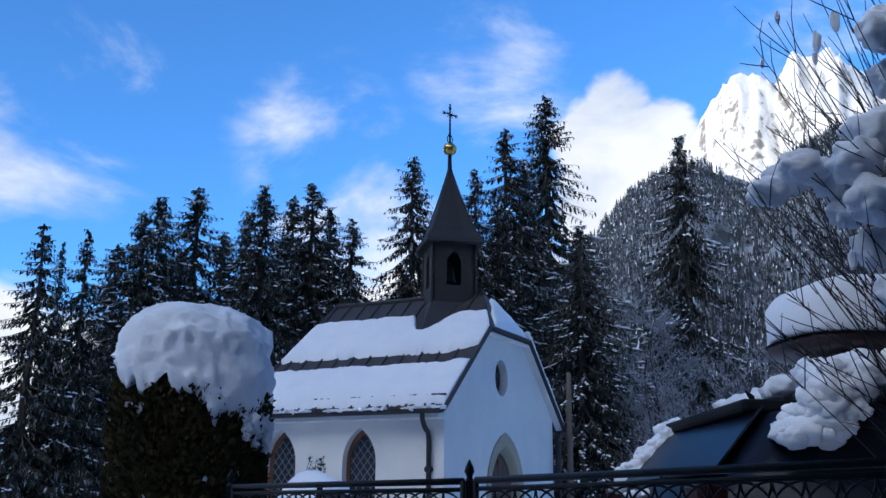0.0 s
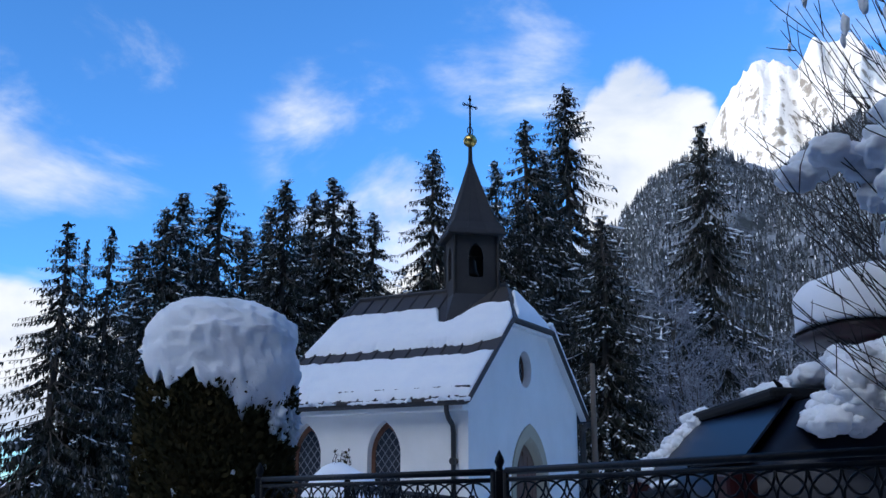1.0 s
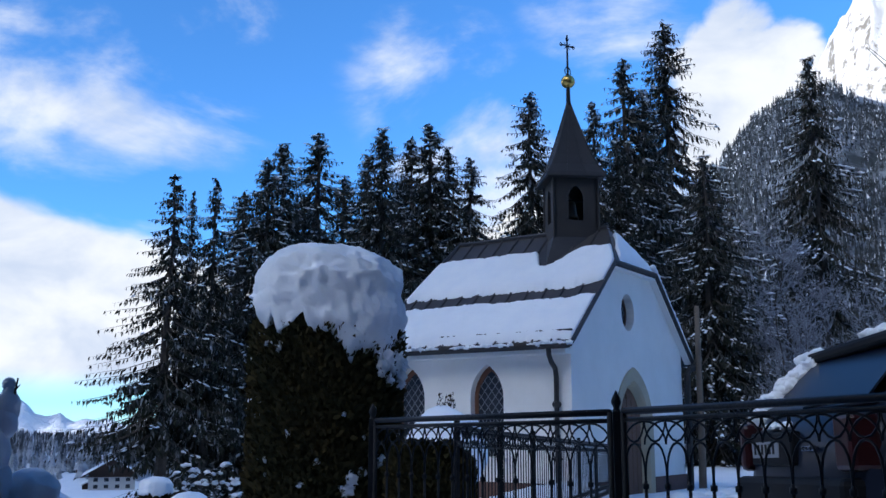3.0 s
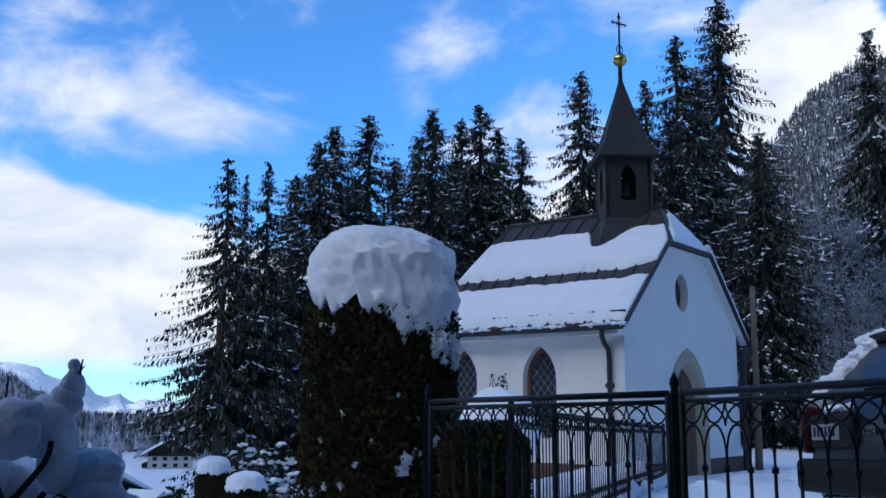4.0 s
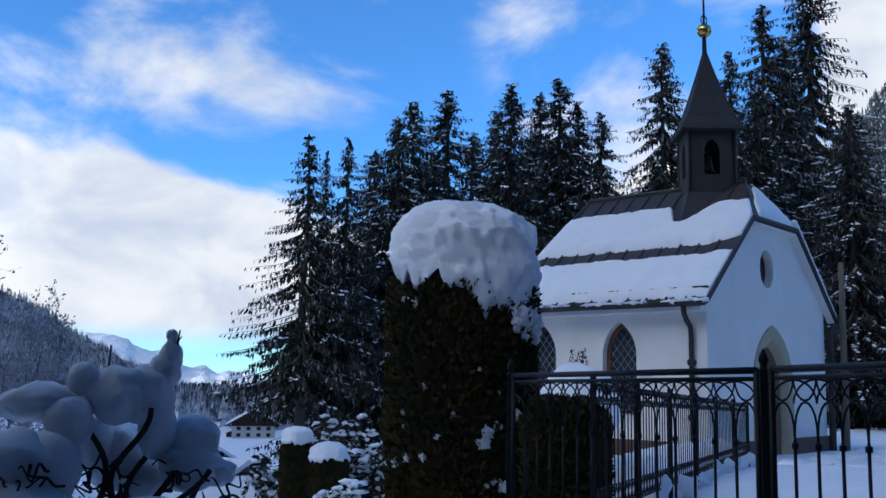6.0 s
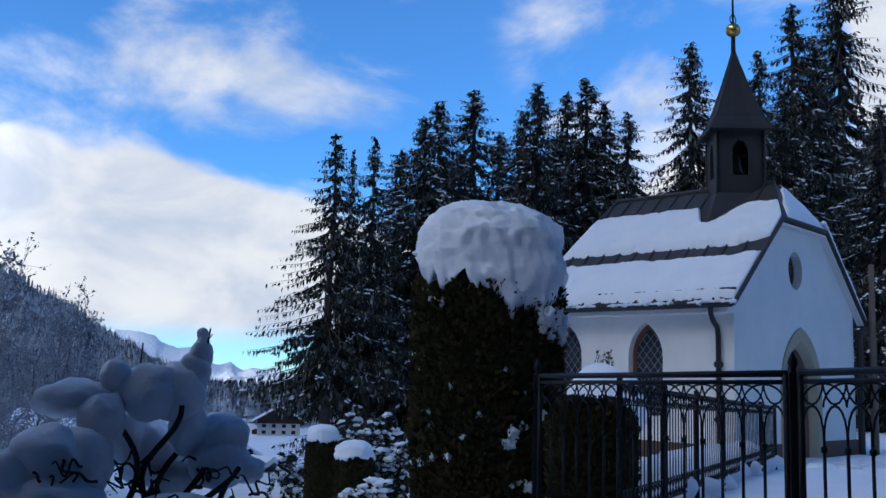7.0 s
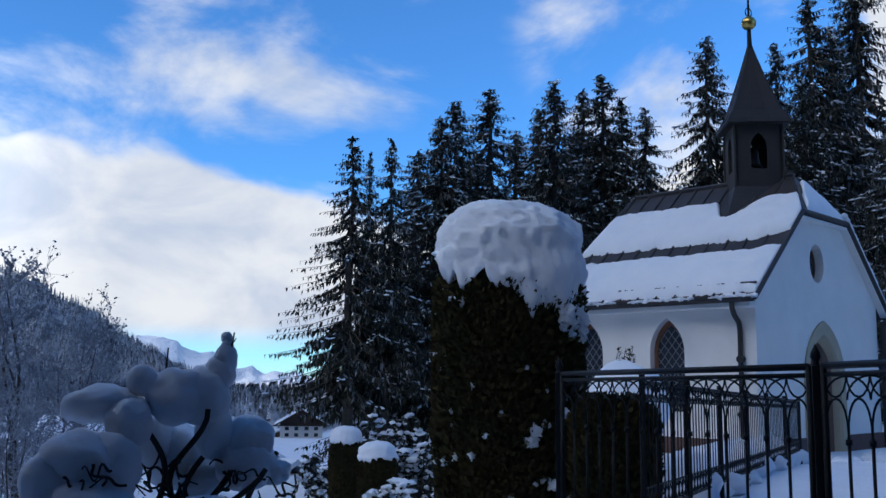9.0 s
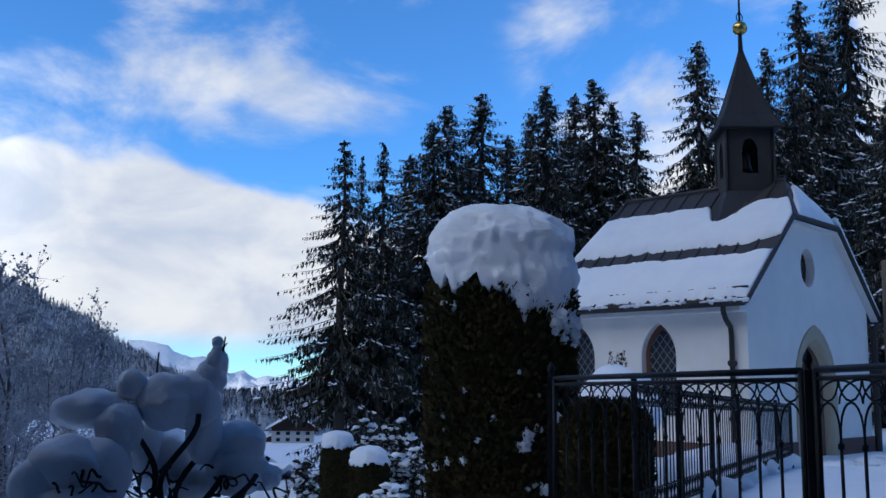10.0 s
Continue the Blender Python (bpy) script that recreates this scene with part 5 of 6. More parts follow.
# snow mound with a twiggy shrub against the chapel wall
bm = bmesh.new()
lump(bm, (-2.08, 14.41, 1.15), (0.60, 0.5, 0.64), 2.2, 0.18, 1.4, 3, 0.9)
tagged(part("snow_mound", bm, "snow", None, "", True), "rounded mound of snow over a shrub by the chapel wall", "snow")
shrub = thing("wall_shrub", pose(-2.17, 14.5, 1.62), "leafy twigs poking out of a snow mound", "shrub")
runs, leaves_v, leaves_f = [], [], []
rg = random.Random(6)
for k in range(9):
    b = Vector((rg.uniform(-0.15, 0.25), rg.uniform(-0.1, 0.1), 0.1))
    tip = b + Vector((rg.uniform(-0.10, 0.10), 0, rg.uniform(0.14, 0.30)))
    runs.append(([b, b.lerp(tip, 0.5), tip], [0.008, 0.006, 0.003]))
    for j in range(9):
        p = b.lerp(tip, rg.uniform(0.35, 1.0))
        w = Vector((rg.uniform(-1, 1), rg.uniform(-1, 1), rg.uniform(-0.2, 0.8))).normalized() * 0.06
        s = w.cross(Vector((0, 0, 1))).normalized() * 0.018
        i = len(leaves_v)
        leaves_v += [p, p + w * 0.5 + s, p + w, p + w * 0.5 - s]
        leaves_f.append((i, i + 1, i + 2, i + 3))
runs_mesh("stem_mass", runs, "twig", shrub, 4)
tagged(link_mesh("leafage", leaves_v, leaves_f, "thuja", shrub), kind="stuff")

# tall bare pole behind the chapel corner
pole = thing("wooden_pole", pose(2.36, 21.1, 0.1, 0, 0.6, 0), "weathered pale wooden pole beside the chapel", "pole")
bm = bmesh.new()
tube(bm, [(0, 0, 0), (0.01, 0, 1.5), (0, 0.01, 3.0), (0.0, 0, 4.0)], [0.085, 0.07, 0.06, 0.05], 8)
part("shaft", bm, "pale_wood", pole, "", True)

# ---- corkscrew shrub bowed under snow ----
hazel = thing("corkscrew_shrub", pose(-2.157, 3.105, 0.19), "twisted corkscrew shrub bent under heavy snow", "shrub")
rh = random.Random(21)
view = Vector((-2.157, 3.105, 0)).normalized()
across = Vector((view.y, -view.x, 0))


def wriggle(rng, p, q, r0, r1, amp, waves, n=22):
    """A crooked run from p to q."""
    p, q = Vector(p), Vector(q)
    way = (q - p).normalized()
    s = way.orthogonal().normalized()
    u, ph, ph2 = way.cross(s), rng.uniform(0, 6), rng.uniform(0, 6)
    pts = []
    for k in range(n + 1):
        t = k / n
        e = amp * min(1, 3 * t)
        pts.append(p.lerp(q, t) + s * e * math.sin(ph + waves * 6.28 * t) + u * e * math.sin(ph2 + waves * 7.5 * t))
    return pts, [r0 + (r1 - r0) * k / n for k in range(n + 1)]


fine = []
for a0, a1, d1, z1 in ((-0.02, -0.16, 0.0, 1.12), (0.0, -0.02, -0.05, 1.18), (0.02, 0.12, 0.02, 1.16), (0.03, 0.28, 0.0, 1.02), (-0.03, -0.30, 0.03, 1.14), (0.0, 0.05, 0.1, 1.1), (0.02, 0.2, -0.12, 0.98), (-0.02, -0.26, -0.1, 0.9)):
    tip = across * a1 + view * d1 + Vector((0, 0, z1))
    run = wriggle(rh, across * a0 + Vector((0, 0, -0.1)), tip, 0.019, 0.010, 0.055, 2.4, 34)
    runs_mesh("stem", [run], "twig", hazel, 7)
    for k in range(14):
        p = run[0][rh.randint(14, 30)]
        out = across * rh.uniform(-1, 1) + view * rh.uniform(-0.9, 0.2) + Vector((0, 0, rh.uniform(-0.7, 0.45)))
        q = p + out.normalized() * rh.uniform(0.07, 0.17)
        fine.append(wriggle(rh, p, q, 0.007, 0.003, 0.022, rh.uniform(1.0, 2.2), 18))
for a, z in ((-0.42, 1.08), (-0.33, 1.12), (-0.27, 1.10), (-0.15, 1.06), (0.24, 1.06), (0.40, 1.06), (-0.36, 1.02), (-0.30, 0.97), (-0.22, 1.05), (-0.18, 0.95), (-0.40, 0.92), (0.28, 1.0), (0.36, 0.97), (0.42, 1.0), (0.20, 0.93), (0.33, 0.90), (0.1, 0.92), (-0.1, 0.98)):
    p = across * a + view * -0.24 + Vector((0, 0, z - 0.12))
    q = p + across * rh.uniform(-0.14, 0.14) + Vector((0, 0, rh.uniform(-0.12, 0.1)))
    fine.append(wriggle(rh, p, q, 0.006, 0.003, 0.024, rh.uniform(1.0, 2.0), 18))
fine.append(([across * 0.122 + Vector((0, 0, 1.30)), across * 0.126 + Vector((0, 0, 1.42)), across * 0.132 + Vector((0, 0, 1.462))], [0.005, 0.004, 0.003]))
fine.append(([across * 0.126 + Vector((0, 0, 1.42)), across * 0.14 + Vector((0, 0, 1.44))], [0.003, 0.002]))
fine.append(([across * -0.11 + Vector((0, 0, 1.30)), across * -0.105 + Vector((0, 0, 1.40))], [0.004, 0.003]))
tagged(runs_mesh("curled_growth", fine, "twig", hazel, 4, "curling dark twigs"), kind="stuff")
SH = Vector((-2.157, 3.105, 0))
LOADS = [  # across (right), depth, height, radii
    (-0.068, 0.00, 1.342, 0.118, 0.100, 0.100),
    (0.035, 0.02, 1.336, 0.092, 0.096, 0.113),
    (0.072, 0.03, 1.216, 0.061, 0.085, 0.100),
    (0.085, 0.02, 1.429, 0.061, 0.056, 0.065),
    (0.105, 0.02, 1.482, 0.041, 0.048, 0.057),
    (0.109, 0.02, 1.525, 0.024, 0.026, 0.031),
    (0.105, 0.02, 1.562, 0.022, 0.019, 0.022),
    (-0.192, 0.00, 1.399, 0.057, 0.048, 0.057),
    (-0.325, 0.05, 1.312, 0.135, 0.115, 0.072),
    (-0.390, 0.06, 1.303, 0.083, 0.070, 0.057),
    (-0.229, -0.04, 1.244, 0.083, 0.082, 0.096),
    (-0.390, -0.10, 1.111, 0.140, 0.119, 0.118),
    (-0.292, -0.08, 1.089, 0.126, 0.107, 0.126),
    (-0.460, -0.10, 1.041, 0.100, 0.111, 0.131),
    (-0.368, -0.12, 0.965, 0.192, 0.163, 0.113),
    (0.209, 0.06, 1.172, 0.092, 0.085, 0.100),
    (0.198, 0.05, 1.085, 0.113, 0.096, 0.092),
    (0.290, 0.04, 1.063, 0.078, 0.067, 0.052),
    (-0.063, 0.20, 1.118, 0.126, 0.107, 0.122),
    (-0.140, 0.14, 1.172, 0.074, 0.093, 0.109),
    (0.035, 0.16, 1.041, 0.098, 0.083, 0.087),
    (0.046, -0.16, 0.950, 0.153, 0.130, 0.048),
]
for i, (a, d, z, rx, ry, rz) in enumerate(LOADS):
    c = SH + across * a + view * d
    bm = bmesh.new()
    lump(bm, Vector((c.x, c.y, z)) - Vector((-2.157, 3.105, 0.12)), (rx * 1.03, ry * 1.03, rz * 1.03), i * 2.3, 0.08 if rx < 0.062 else 0.16, 1.5, 4)
    part("snow_lump", bm, "snow", hazel, "heavy rounded mass of snow" if i == 0 else "", True)

# ---- twiggy shrub close by, with clumps of snow ----
WX, WY = 2.10, 4.16
near = thing("willow_shrub", pose(WX, WY, 0.1), "bare shrub of thin dark shoots with clumps of snow", "shrub")
rw = random.Random(9)


def by_angle(az, el, r):
    return Vector((r * math.sin(radians(az)), r * math.cos(radians(az)), 1.5 + r * math.tan(radians(el)))) - Vector((WX, WY, 0.1))


shoots = []
for k in range(64):
    b = Vector((rw.uniform(0.3, 1.0), rw.uniform(-0.3, 0.4), rw.uniform(0.2, 1.4)))
    tip = by_angle(rw.uniform(17.5, 25.5), rw.uniform(7.4, 30.1), rw.uniform(4.1, 4.9))
    mid = b.lerp(tip, 0.5) + Vector((rw.uniform(0.0, 0.2), rw.uniform(-0.05, 0.05), rw.uniform(-0.12, 0.05)))
    pts = [b, b.lerp(mid, 0.55), mid, mid.lerp(tip, 0.5) + Vector((0.012, 0, 0.0)), tip]
    shoots.append((pts, [0.0055, 0.005, 0.004, 0.003, 0.0018]))
    for _ in range(4):
        t = rw.uniform(0.35, 0.95)
        p = mid.lerp(tip, t) if t > 0.5 else b.lerp(mid, t * 2)
        q = p + Vector((rw.uniform(-0.28, 0.05), rw.uniform(-0.1, 0.1), rw.uniform(0.05, 0.35)))
        shoots.append(([p, p.lerp(q, 0.6) + Vector((-0.015, 0, 0)), q], [0.003, 0.0024, 0.0014]))
tagged(runs_mesh("shoot_mass", shoots, "twig", near, 4, "thin dark shoots"), kind="stuff")
CLUMPS = [(18.5, 16.9, 0.075, 1.3), (19.3, 17.5, 0.085, 1.3), (20.3, 18.2, 0.080, 1.3), (21.3, 17.7, 0.070, 1.2), (22.2, 16.8, 0.090, 1.1), (23.3, 18.1, 0.110, 1.0), (24.5, 19.6, 0.120, 1.0), (22.6, 15.4, 0.080, 1.1), (24.1, 15.9, 0.120, 1.0), (23.9, 13.3, 0.100, 1.1), (24.5, 10.8, 0.090, 1.0), (25.2, 25.0, 0.110, 0.8), (25.4, 22.3, 0.100, 0.9), (21.8, 24.9, 0.028, 0.8), (21.6, 24.0, 0.018, 0.9), (19.7, 26.5, 0.018, 0.8), (22.9, 25.8, 0.030, 0.7), (18.6, 24.1, 0.012, 1.0)]
CLUMPS += [(rw.uniform(21.8, 25.3), rw.uniform(12.4, 20.6), rw.uniform(0.02, 0.05), rw.uniform(0.8, 1.5)) for k in range(16)]
for i, (az, el, r, s) in enumerate(CLUMPS):
    bm = bmesh.new()
    lump(bm, by_angle(az, el, 4.45 + 0.09 * math.sin(i * 2.2)), (r * s, r * 0.9, r * 0.9) if r > 0.035 else (r * 0.7, r * 0.7, r * 1.9), i * 1.9, 0.34, 1.7, 4 if r > 0.06 else 3)
    part("snow_clump", bm, "snow", near, "", True)

# ---- parked car seen from behind ----
CAR_Z = 0.485
CAR = Matrix.Translation((1.467, 8.575, CAR_Z)) @ Matrix.Rotation(radians(-78), 4, "Z") @ Matrix.Rotation(radians(-2.2), 4, "Y")     # local x along the tail, y forward
car = thing("parked_car", CAR, "dark blue car parked in the snow with a roof box", "car")
CW, CL = 1.95, 4.3


bm = bmesh.new()
prof = [(-0.23, 0.38), (-0.28, 0.55), (-0.25, 0.85), (-0.20, 1.02), (-0.10, 1.085), (0.42, 1.58), (0.75, 1.68), (2.2, 1.70), (2.75, 1.60), (3.3, 1.12), (4.1, 0.98), (4.3, 0.7), (4.28, 0.35)]
halfw = [0.90, 0.95, 0.975, 0.965, 0.955, 0.84, 0.80, 0.80, 0.80, 0.90, 0.92, 0.88, 0.86]
rows = []
for (y, z), w in zip(prof, halfw):
    rows.append([bm.verts.new((CW / 2 + s * w, y + (0.10 * abs(s) ** 3 if y < 1.0 else -0.08 * abs(s) ** 3 if y > 3.5 else 0), z - 0.07 * abs(s) ** 3)) for s in (-1, -0.8, -0.4, 0, 0.4, 0.8, 1)])
for p, q in zip(rows, rows[1:]):
    for k in range(6):
        bm.faces.new((p[k], p[k + 1], q[k + 1], q[k]))
for k, s in ((0, -1), (6, 1)):
    bm.faces.new([r[k] for r in rows])
part("body", bm, "car_paint", car, "dark blue painted body", True)
# rear window, set in the sloping tail
bm = bmesh.new()
plate(bm, [(0.12, 0.0), (CW - 0.12, 0.0), (CW - 0.26, 0.52), (0.26, 0.52)], [], 0.012, lambda u, v, w: (u, -0.085 + v * 0.96 - w - 0.012, 1.098 + v * 0.93 + w))
part("rear_window", bm, "car_glass", car, "dark tinted rear window")
bm = bmesh.new()
box(bm, (0.12, 0.20, 1.59), (CW - 0.30, 0.74, 1.685), 0.03)
for v in bm.verts:
    v.co.z -= 0.06 * abs((v.co.x - CW / 2) / 0.8) ** 2
    v.co.y += 0.10 * abs((v.co.x - CW / 2) / 0.8) ** 2
part("spoiler", bm, "car_black", car, "black roof spoiler")
bm = bmesh.new()
box(bm, (0.04, -0.33, 0.36), (CW - 0.04, -0.05, 0.62), 0.05)
part("bumper", bm, "car_black", car)
bm = bmesh.new()
box(bm, (0.36, -0.305, 0.70), (1.12, -0.22, 0.95), 0.02)
recess = part("plate_recess", bm, "car_black", car)
bm = bmesh.new()
box(bm, (0.40, -0.314, 0.76), (0.90, -0.30, 0.88), 0.004)
plate_ob = part("number_plate", bm, "plate_white", recess, "pale number plate with dark marks")
for k in range(6):
    bm = bmesh.new()
    box(bm, (0.45 + 0.07 * k, -0.318, 0.785), (0.485 + 0.07 * k, -0.3145, 0.86))
    part("mark", bm, "car_black", recess)
for k in range(4):
    bm = bmesh.new()
    box(bm, (1.24 + 0.055 * k, -0.29, 0.80), (1.28 + 0.055 * k, -0.25, 0.835), 0.004)
    part("badge_mark", bm, "chrome", car)
for u0, u1 in ((0.0, 0.12), (CW - 0.26, CW - 0.0)):
    bm = bmesh.new()
    box(bm, (u0, -0.27, 0.66), (u1, -0.05, 1.04), 0.04)
    part("tail_light", bm, "tail_red", car, "dark red tail light")
bm = bmesh.new()
tube(bm, [(CW / 2, -0.12, 1.12), (CW / 2 + 0.42, -0.08, 1.15)], 0.012, 5)
part("rear_wiper", bm, "car_black", car)
bm = bmesh.new()
tube(bm, [(CW / 2, 0.8, 1.68), (CW / 2, 0.70, 1.76), (CW / 2, 0.66, 1.80)], [0.035, 0.022, 0.008], 6)
part("aerial", bm, "car_black", car, "shark fin aerial")
for u in (0.06, CW - 0.06):
    for y in (0.85, 3.4):
        wheel_bm = bmesh.new()
        tube(wheel_bm, [(u - 0.1, y, 0.32), (u + 0.1, y, 0.32)], 0.33, 20)
        wheel = part("wheel", wheel_bm, "rubber", car)
        bm = bmesh.new()
        tube(bm, [(u - 0.11, y, 0.32), (u + 0.11, y, 0.32)], 0.2, 12)
        part("rim", bm, "chrome", wheel)
for y in (1.25, 2.4):
    bm = bmesh.new()
    tube(bm, [(0.97, y, 1.68), (0.97, y, 1.99), (1.66, y, 1.99), (1.66, y, 1.68)], 0.022, 6)
    part("roof_bar", bm, "car_black", car)


def pod(bm, lo, hi, zc, half_h, n=28, m=12):
    """A rounded box with a tapered nose."""
    cx, cy = (lo[0] + hi[0]) / 2, (lo[1] + hi[1]) / 2
    hx_, hy_ = (hi[0] - lo[0]) / 2, (hi[1] - lo[1]) / 2
    rows = []
    for i in range(m + 1):
        t = -math.pi / 2 + math.pi * i / m
        ct, st = abs(math.cos(t)) ** 0.45, math.copysign(abs(math.sin(t)) ** 0.7, math.sin(t))
        row = []
        for k in range(n):
            a = 2 * math.pi * k / n
            c, s = math.copysign(abs(math.cos(a)) ** 0.55, math.cos(a)), math.copysign(abs(math.sin(a)) ** 0.55, math.sin(a))
            row.append(bm.verts.new((cx + hx_ * ct * c, cy + hy_ * ct * s, zc + half_h * st)))
        rows.append(row)
    for p, q in zip(rows, rows[1:]):
        for k in range(n):
            bm.faces.new((p[k], p[(k + 1) % n], q[(k + 1) % n], q[k]))
    bmesh.ops.remove_doubles(bm, verts=bm.verts[:], dist=0.001)


bm = bmesh.new()
pod(bm, (0.82, 0.80), (1.84, 2.98), 2.11, 0.105)
roof_box = tagged(part("roof_box", bm, "box_red", None, "", True), "dark rounded roof box on the car, under snow", "roof box")
roof_box.matrix_world = CAR
bm = bmesh.new()
pod(bm, (0.805, 0.785), (1.855, 2.995), 2.145, 0.02, 28, 6)
part("seam_trim", bm, "car_black", roof_box)


def soft_slab(label, name, u0, u1, y0, y1, z_at, thick, seed, m, nx=34, ny=44, ragged=0.12):
    """A soft sheet of snow on a sloping top, with an uneven rim."""
    bm = bmesh.new()
    top = []
    for i in range(ny + 1):
        row = []
        for j in range(nx + 1):
            s, t = j / nx * 2 - 1, i / ny * 2 - 1
            k = 1 + ragged * noise.noise(Vector((s * 2.3 + seed, t * 2.3, 0))) + 0.5 * ragged * noise.noise(Vector((s * 7, t * 7, seed)))
            rr = max(abs(s), abs(t))
            u, y = (u0 + u1) / 2 + (u1 - u0) / 2 * s * k, (y0 + y1) / 2 + (y1 - y0) / 2 * t * k
            e = max(0.0, 1 - (abs(s) ** 4 + abs(t) ** 4)) ** 0.5 if rr < 1 else 0
            row.append(bm.verts.new((u, y, z_at(u, y) + thick * e * (1 + 0.28 * noise.noise(Vector((u * 3, y * 3, seed))) + 0.16 * noise.noise(Vector((u * 9, y * 9, seed)))))))
        top.append(row)
    for p, q in zip(top, top[1:]):
        for j in range(nx):
            bm.faces.new((p[j], p[j + 1], q[j + 1], q[j]))
    for v in bm.verts:
        v.co = m @ v.co
    return tagged(part(name, bm, "snow", None, "", True), label, "snow")


bm = bmesh.new()
pod(bm, (0.79, 0.77), (1.87, 3.01), 2.20, 0.46, 56, 24)
for v in bm.verts:
    k = 0.05 * noise.noise(v.co * 2.4) + 0.02 * noise.noise(v.co * 7)
    v.co += Vector((k, k, k))
    if v.co.z < 2.17:
        v.co.z = 2.155 + (v.co.z - 1.74) * 0.03
    v.co = CAR @ v.co
tagged(part("snow_blanket", bm, "snow", None, "", True), "thick rounded snow on the roof box", "snow")


def snow_heap(label, spots, seed):
    """Broken lumps of snow as one heap."""
    bm = bmesh.new()
    for i, (u, y, z, r) in enumerate(spots):
        lump(bm, (u, y, z), (r * 1.15, r * 1.1, r * 0.85), seed + i * 1.37, 0.40, 2.4, 3)
    for v in bm.verts:
        v.co = CAR @ v.co
    tagged(part("snow_heap", bm, "snow", None, "", True), label, "snow", kind="stuff")


rc = random.Random(31)
spots = []
for k in range(190):
    u = rc.uniform(0.25, 1.95)
    y = rc.uniform(0.72, 2.4)
    spots.append((u, y, 1.70 + 0.16 * rc.random() * min(1, max(0.1, y - 0.5)) + 0.12 * max(0, u - 0.8), rc.uniform(0.05, 0.13)))
snow_heap("broken lumps of snow on the car roof under the box", spots, 2.0)
spots = []
for k in range(130):
    t = 0.5 * rc.random()
    spots.append((2.02 - 0.36 * (1 - t) * rc.random() + 0.14 * rc.random(), 0.80 - 0.75 * t + rc.uniform(-0.02, 0.35), 1.80 - 0.85 * t + rc.uniform(-0.06, 0.10), rc.uniform(0.045, 0.13)))
snow_heap("snow sliding off the corner of the car roof", spots, 5.0)
spots = []
for k in range(60):
    t = rc.random() ** 0.8
    spots.append((0.03 + 0.13 * rc.random() + 0.08 * t, -0.12 + 0.56 * t, 1.05 + 0.56 * t + rc.uniform(-0.05, 0.06), rc.uniform(0.05, 0.095)))
snow_heap("snow piled at the edge of the rear window", spots, 8.0)
spots = [(0.5 + 0.7 * rc.random(), -0.24 + 0.05 * rc.random(), 0.985 + 0.02 * rc.random(), rc.uniform(0.02, 0.04)) for k in range(26)]
snow_heap("thin line of snow on the tail ledge", spots, 3.0)

# ---- farmhouse in the valley ----
FARM = Matrix.Translation((-44.2, 88.1, -4.45)) @ Matrix.Rotation(radians(27), 4, "Z")
farm = thing("farmhouse", FARM, "white farmhouse with a dark timber gable, far down the valley", "house")
bm = bmesh.new()
box(bm, (-2.1, 0, 0), (2.1, 4.6, 1.5))
part("wall", bm, "farm_wall", farm, "white rendered ground floors")
bm = bmesh.new()
plate(bm, [(-2.12, 1.5), (2.12, 1.5), (2.12, 1.75), (0, 3.0), (-2.12, 1.75)], [], 4.6, lambda u, z, w: (u, w, z))
part("gable", bm, "farm_wood", farm, "dark timber upper storey")
for s in (-1, 1):
    bm = bmesh.new()
    pts = [(0, 3.12), (s * 2.75, 1.52), (s * 2.75, 1.42), (0, 3.02)]
    a, b = [bm.verts.new((u, -0.7, z)) for u, z in pts], [bm.verts.new((u, 5.0, z)) for u, z in pts]
    bm.faces.new(a), bm.faces.new(b[::-1])
    for k in range(4):
        bm.faces.new((a[k], a[(k + 1) % 4], b[(k + 1) % 4], b[k]))
    part("roof", bm, "farm_wood", farm)
    bm = bmesh.new()
    pts = [(0, 3.22), (s * 2.72, 1.63), (s * 2.72, 1.53), (0, 3.13)]
    a, b = [bm.verts.new((u, -0.55, z)) for u, z in pts], [bm.verts.new((u, 4.95, z)) for u, z in pts]
    bm.faces.new(a), bm.faces.new(b[::-1])
    for k in range(4):
        bm.faces.new((a[k], a[(k + 1) % 4], b[(k + 1) % 4], b[k]))
    part("roof_snow", bm, "snow", farm, "snow lying on the roof")
for z in (0.42, 1.05):
    for u in (-1.45, -0.5, 0.5, 1.45):
        bm = bmesh.new()
        box(bm, (u - 0.2, -0.03, z), (u + 0.2, 0.02, z + 0.34))
        part("window", bm, "pane_dark", farm)
bm = bmesh.new()
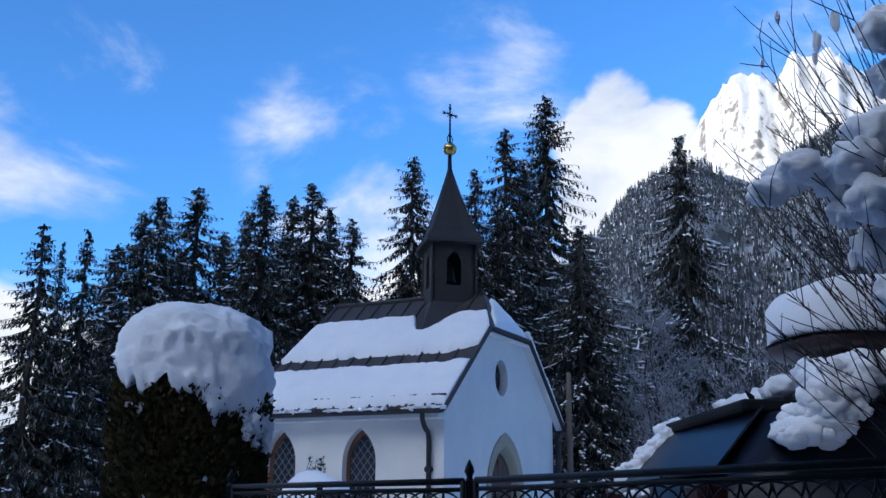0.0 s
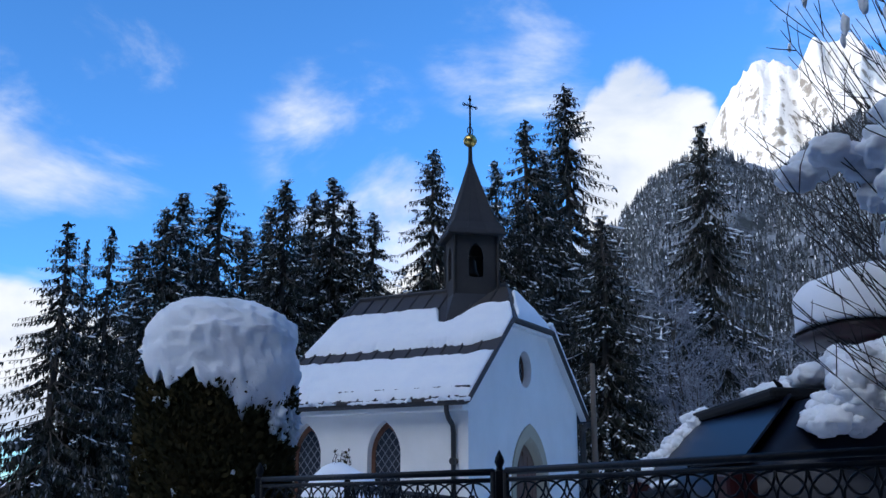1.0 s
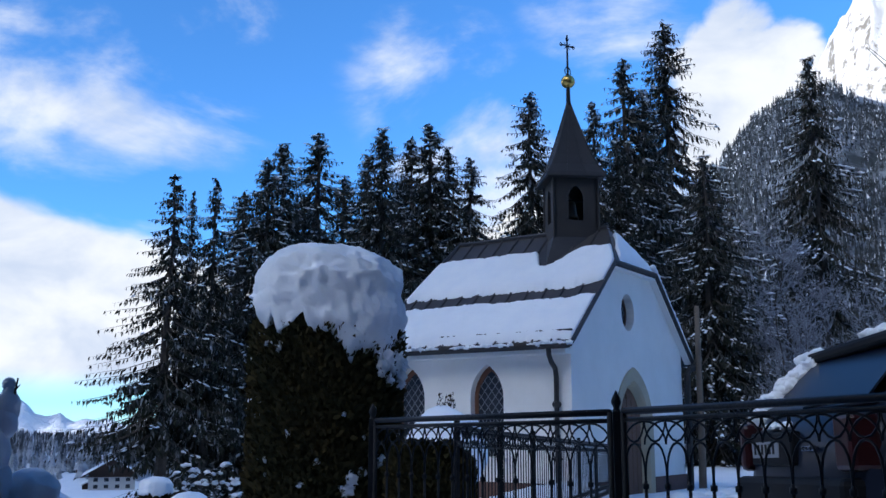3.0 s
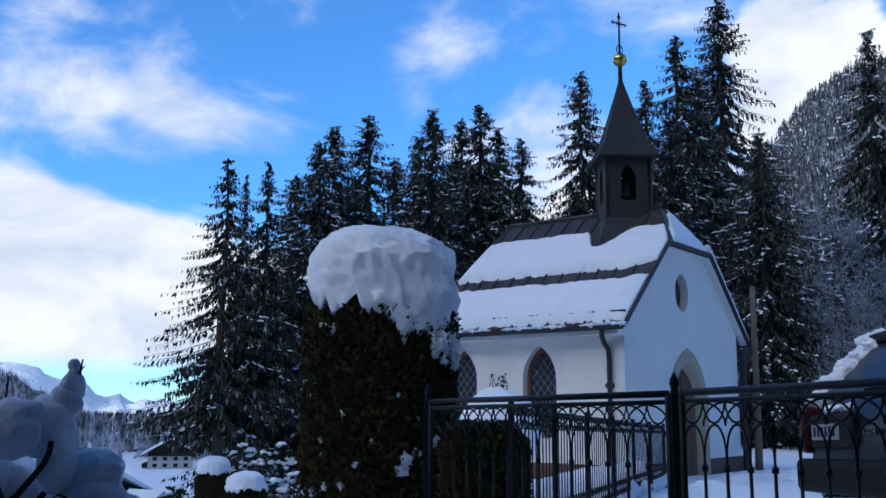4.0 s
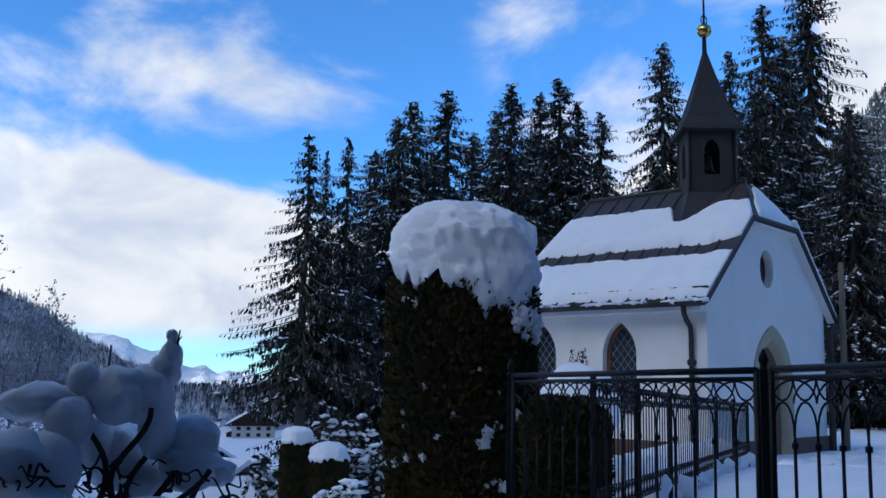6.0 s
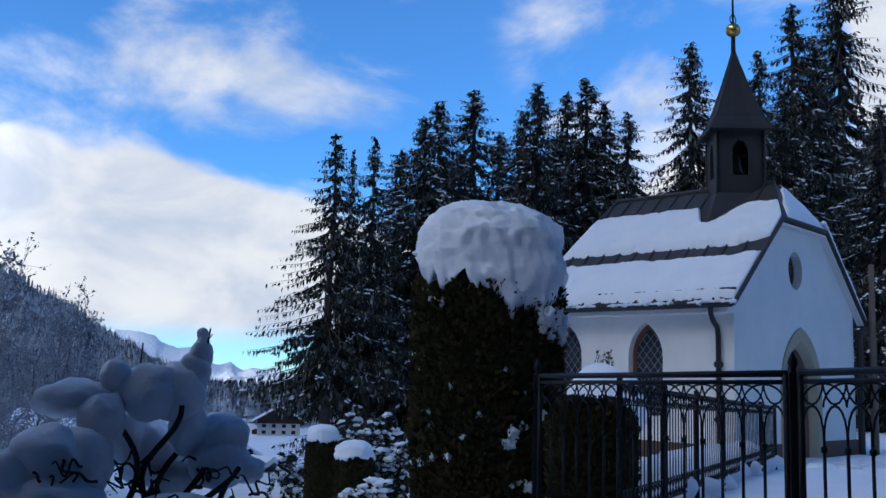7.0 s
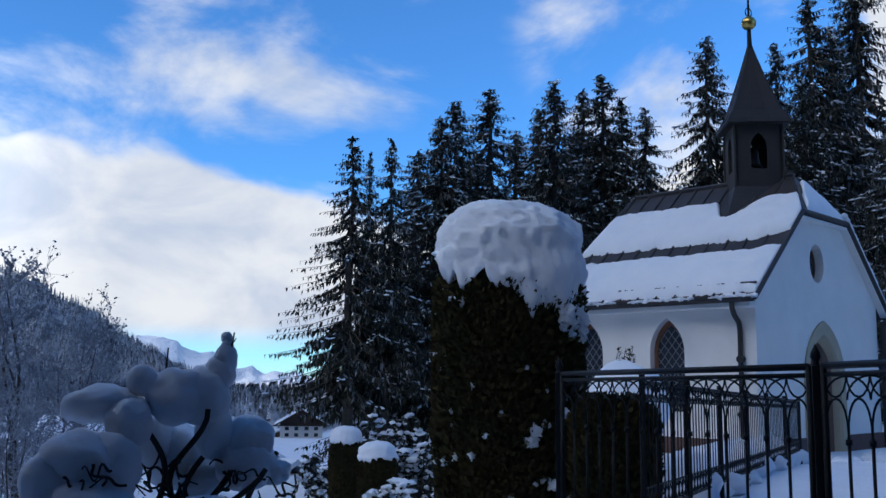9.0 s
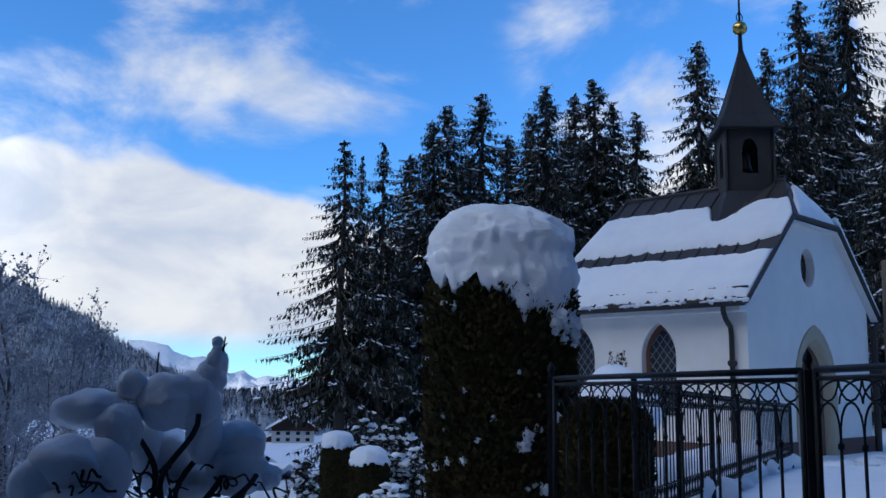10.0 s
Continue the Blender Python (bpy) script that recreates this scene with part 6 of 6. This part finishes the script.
box(bm, (-2.2, -0.35, 1.46), (2.2, 0, 1.54))
part("balcony", bm, "farm_wood", farm)


def shed(x, y, z, w, l, h, yaw, label):
    root = thing("barn", Matrix.Translation((x, y, z)) @ Matrix.Rotation(radians(yaw), 4, "Z"), label, "barn", "farm buildings")
    bm = bmesh.new()
    box(bm, (-w / 2, 0, -0.5), (w / 2, l, h))
    part("wall", bm, "farm_wood", root)
    bm = bmesh.new()
    for s in (-1, 1):
        pts = [(0, h + w * 0.32), (s * w * 0.62, h - 0.05), (s * w * 0.62, h - 0.2), (0, h + w * 0.24)]
        a, b = [bm.verts.new((u, -0.3, q)) for u, q in pts], [bm.verts.new((u, l + 0.3, q)) for u, q in pts]
        bm.faces.new(a), bm.faces.new(b[::-1])
        for k in range(4):
            bm.faces.new((a[k], a[(k + 1) % 4], b[(k + 1) % 4], b[k]))
    part("roof", bm, "snow", root, "snow-covered roof")


shed(-47.86, 91.29, -4.36, 1.8, 2.0, 0.5, 27, "small dark barn with a snowy roof beside the farmhouse")
shed(-26.44, 46.47, -3.50, 3.4, 5.0, 0.9, 60, "low shed with a snow-covered roof on the bank")
shed(-17.03, 33.06, -2.84, 2.6, 3.2, 0.6, 70, "low dark shed under deep snow on the bank")

shed(-76.71, 135.67, -3.92, 3.6, 3.2, 0.9, 20, "distant village house with a snowy roof")
shed(-70.04, 132.75, -4.28, 2.4, 2.6, 0.6, 50, "small distant outbuilding under snow")
tower_far = thing("church_tower", pose(-72.15, 136.72, -4.11), "slim white village church tower, far off", "tower")
bm = bmesh.new()
box(bm, (-0.5, -0.5, -0.5), (0.5, 0.5, 3.1), 0.03)
part("wall", bm, "farm_wall", tower_far)
bm = bmesh.new()
base = [bm.verts.new((x * 0.58, y * 0.58, 3.1)) for x, y in ((-1, -1), (1, -1), (1, 1), (-1, 1))]
tip = bm.verts.new((0, 0, 4.1))
bm.faces.new(base[::-1])
for k in range(4):
    bm.faces.new((base[k], base[(k + 1) % 4], tip))
part("spire", bm, "roof_metal", tower_far)
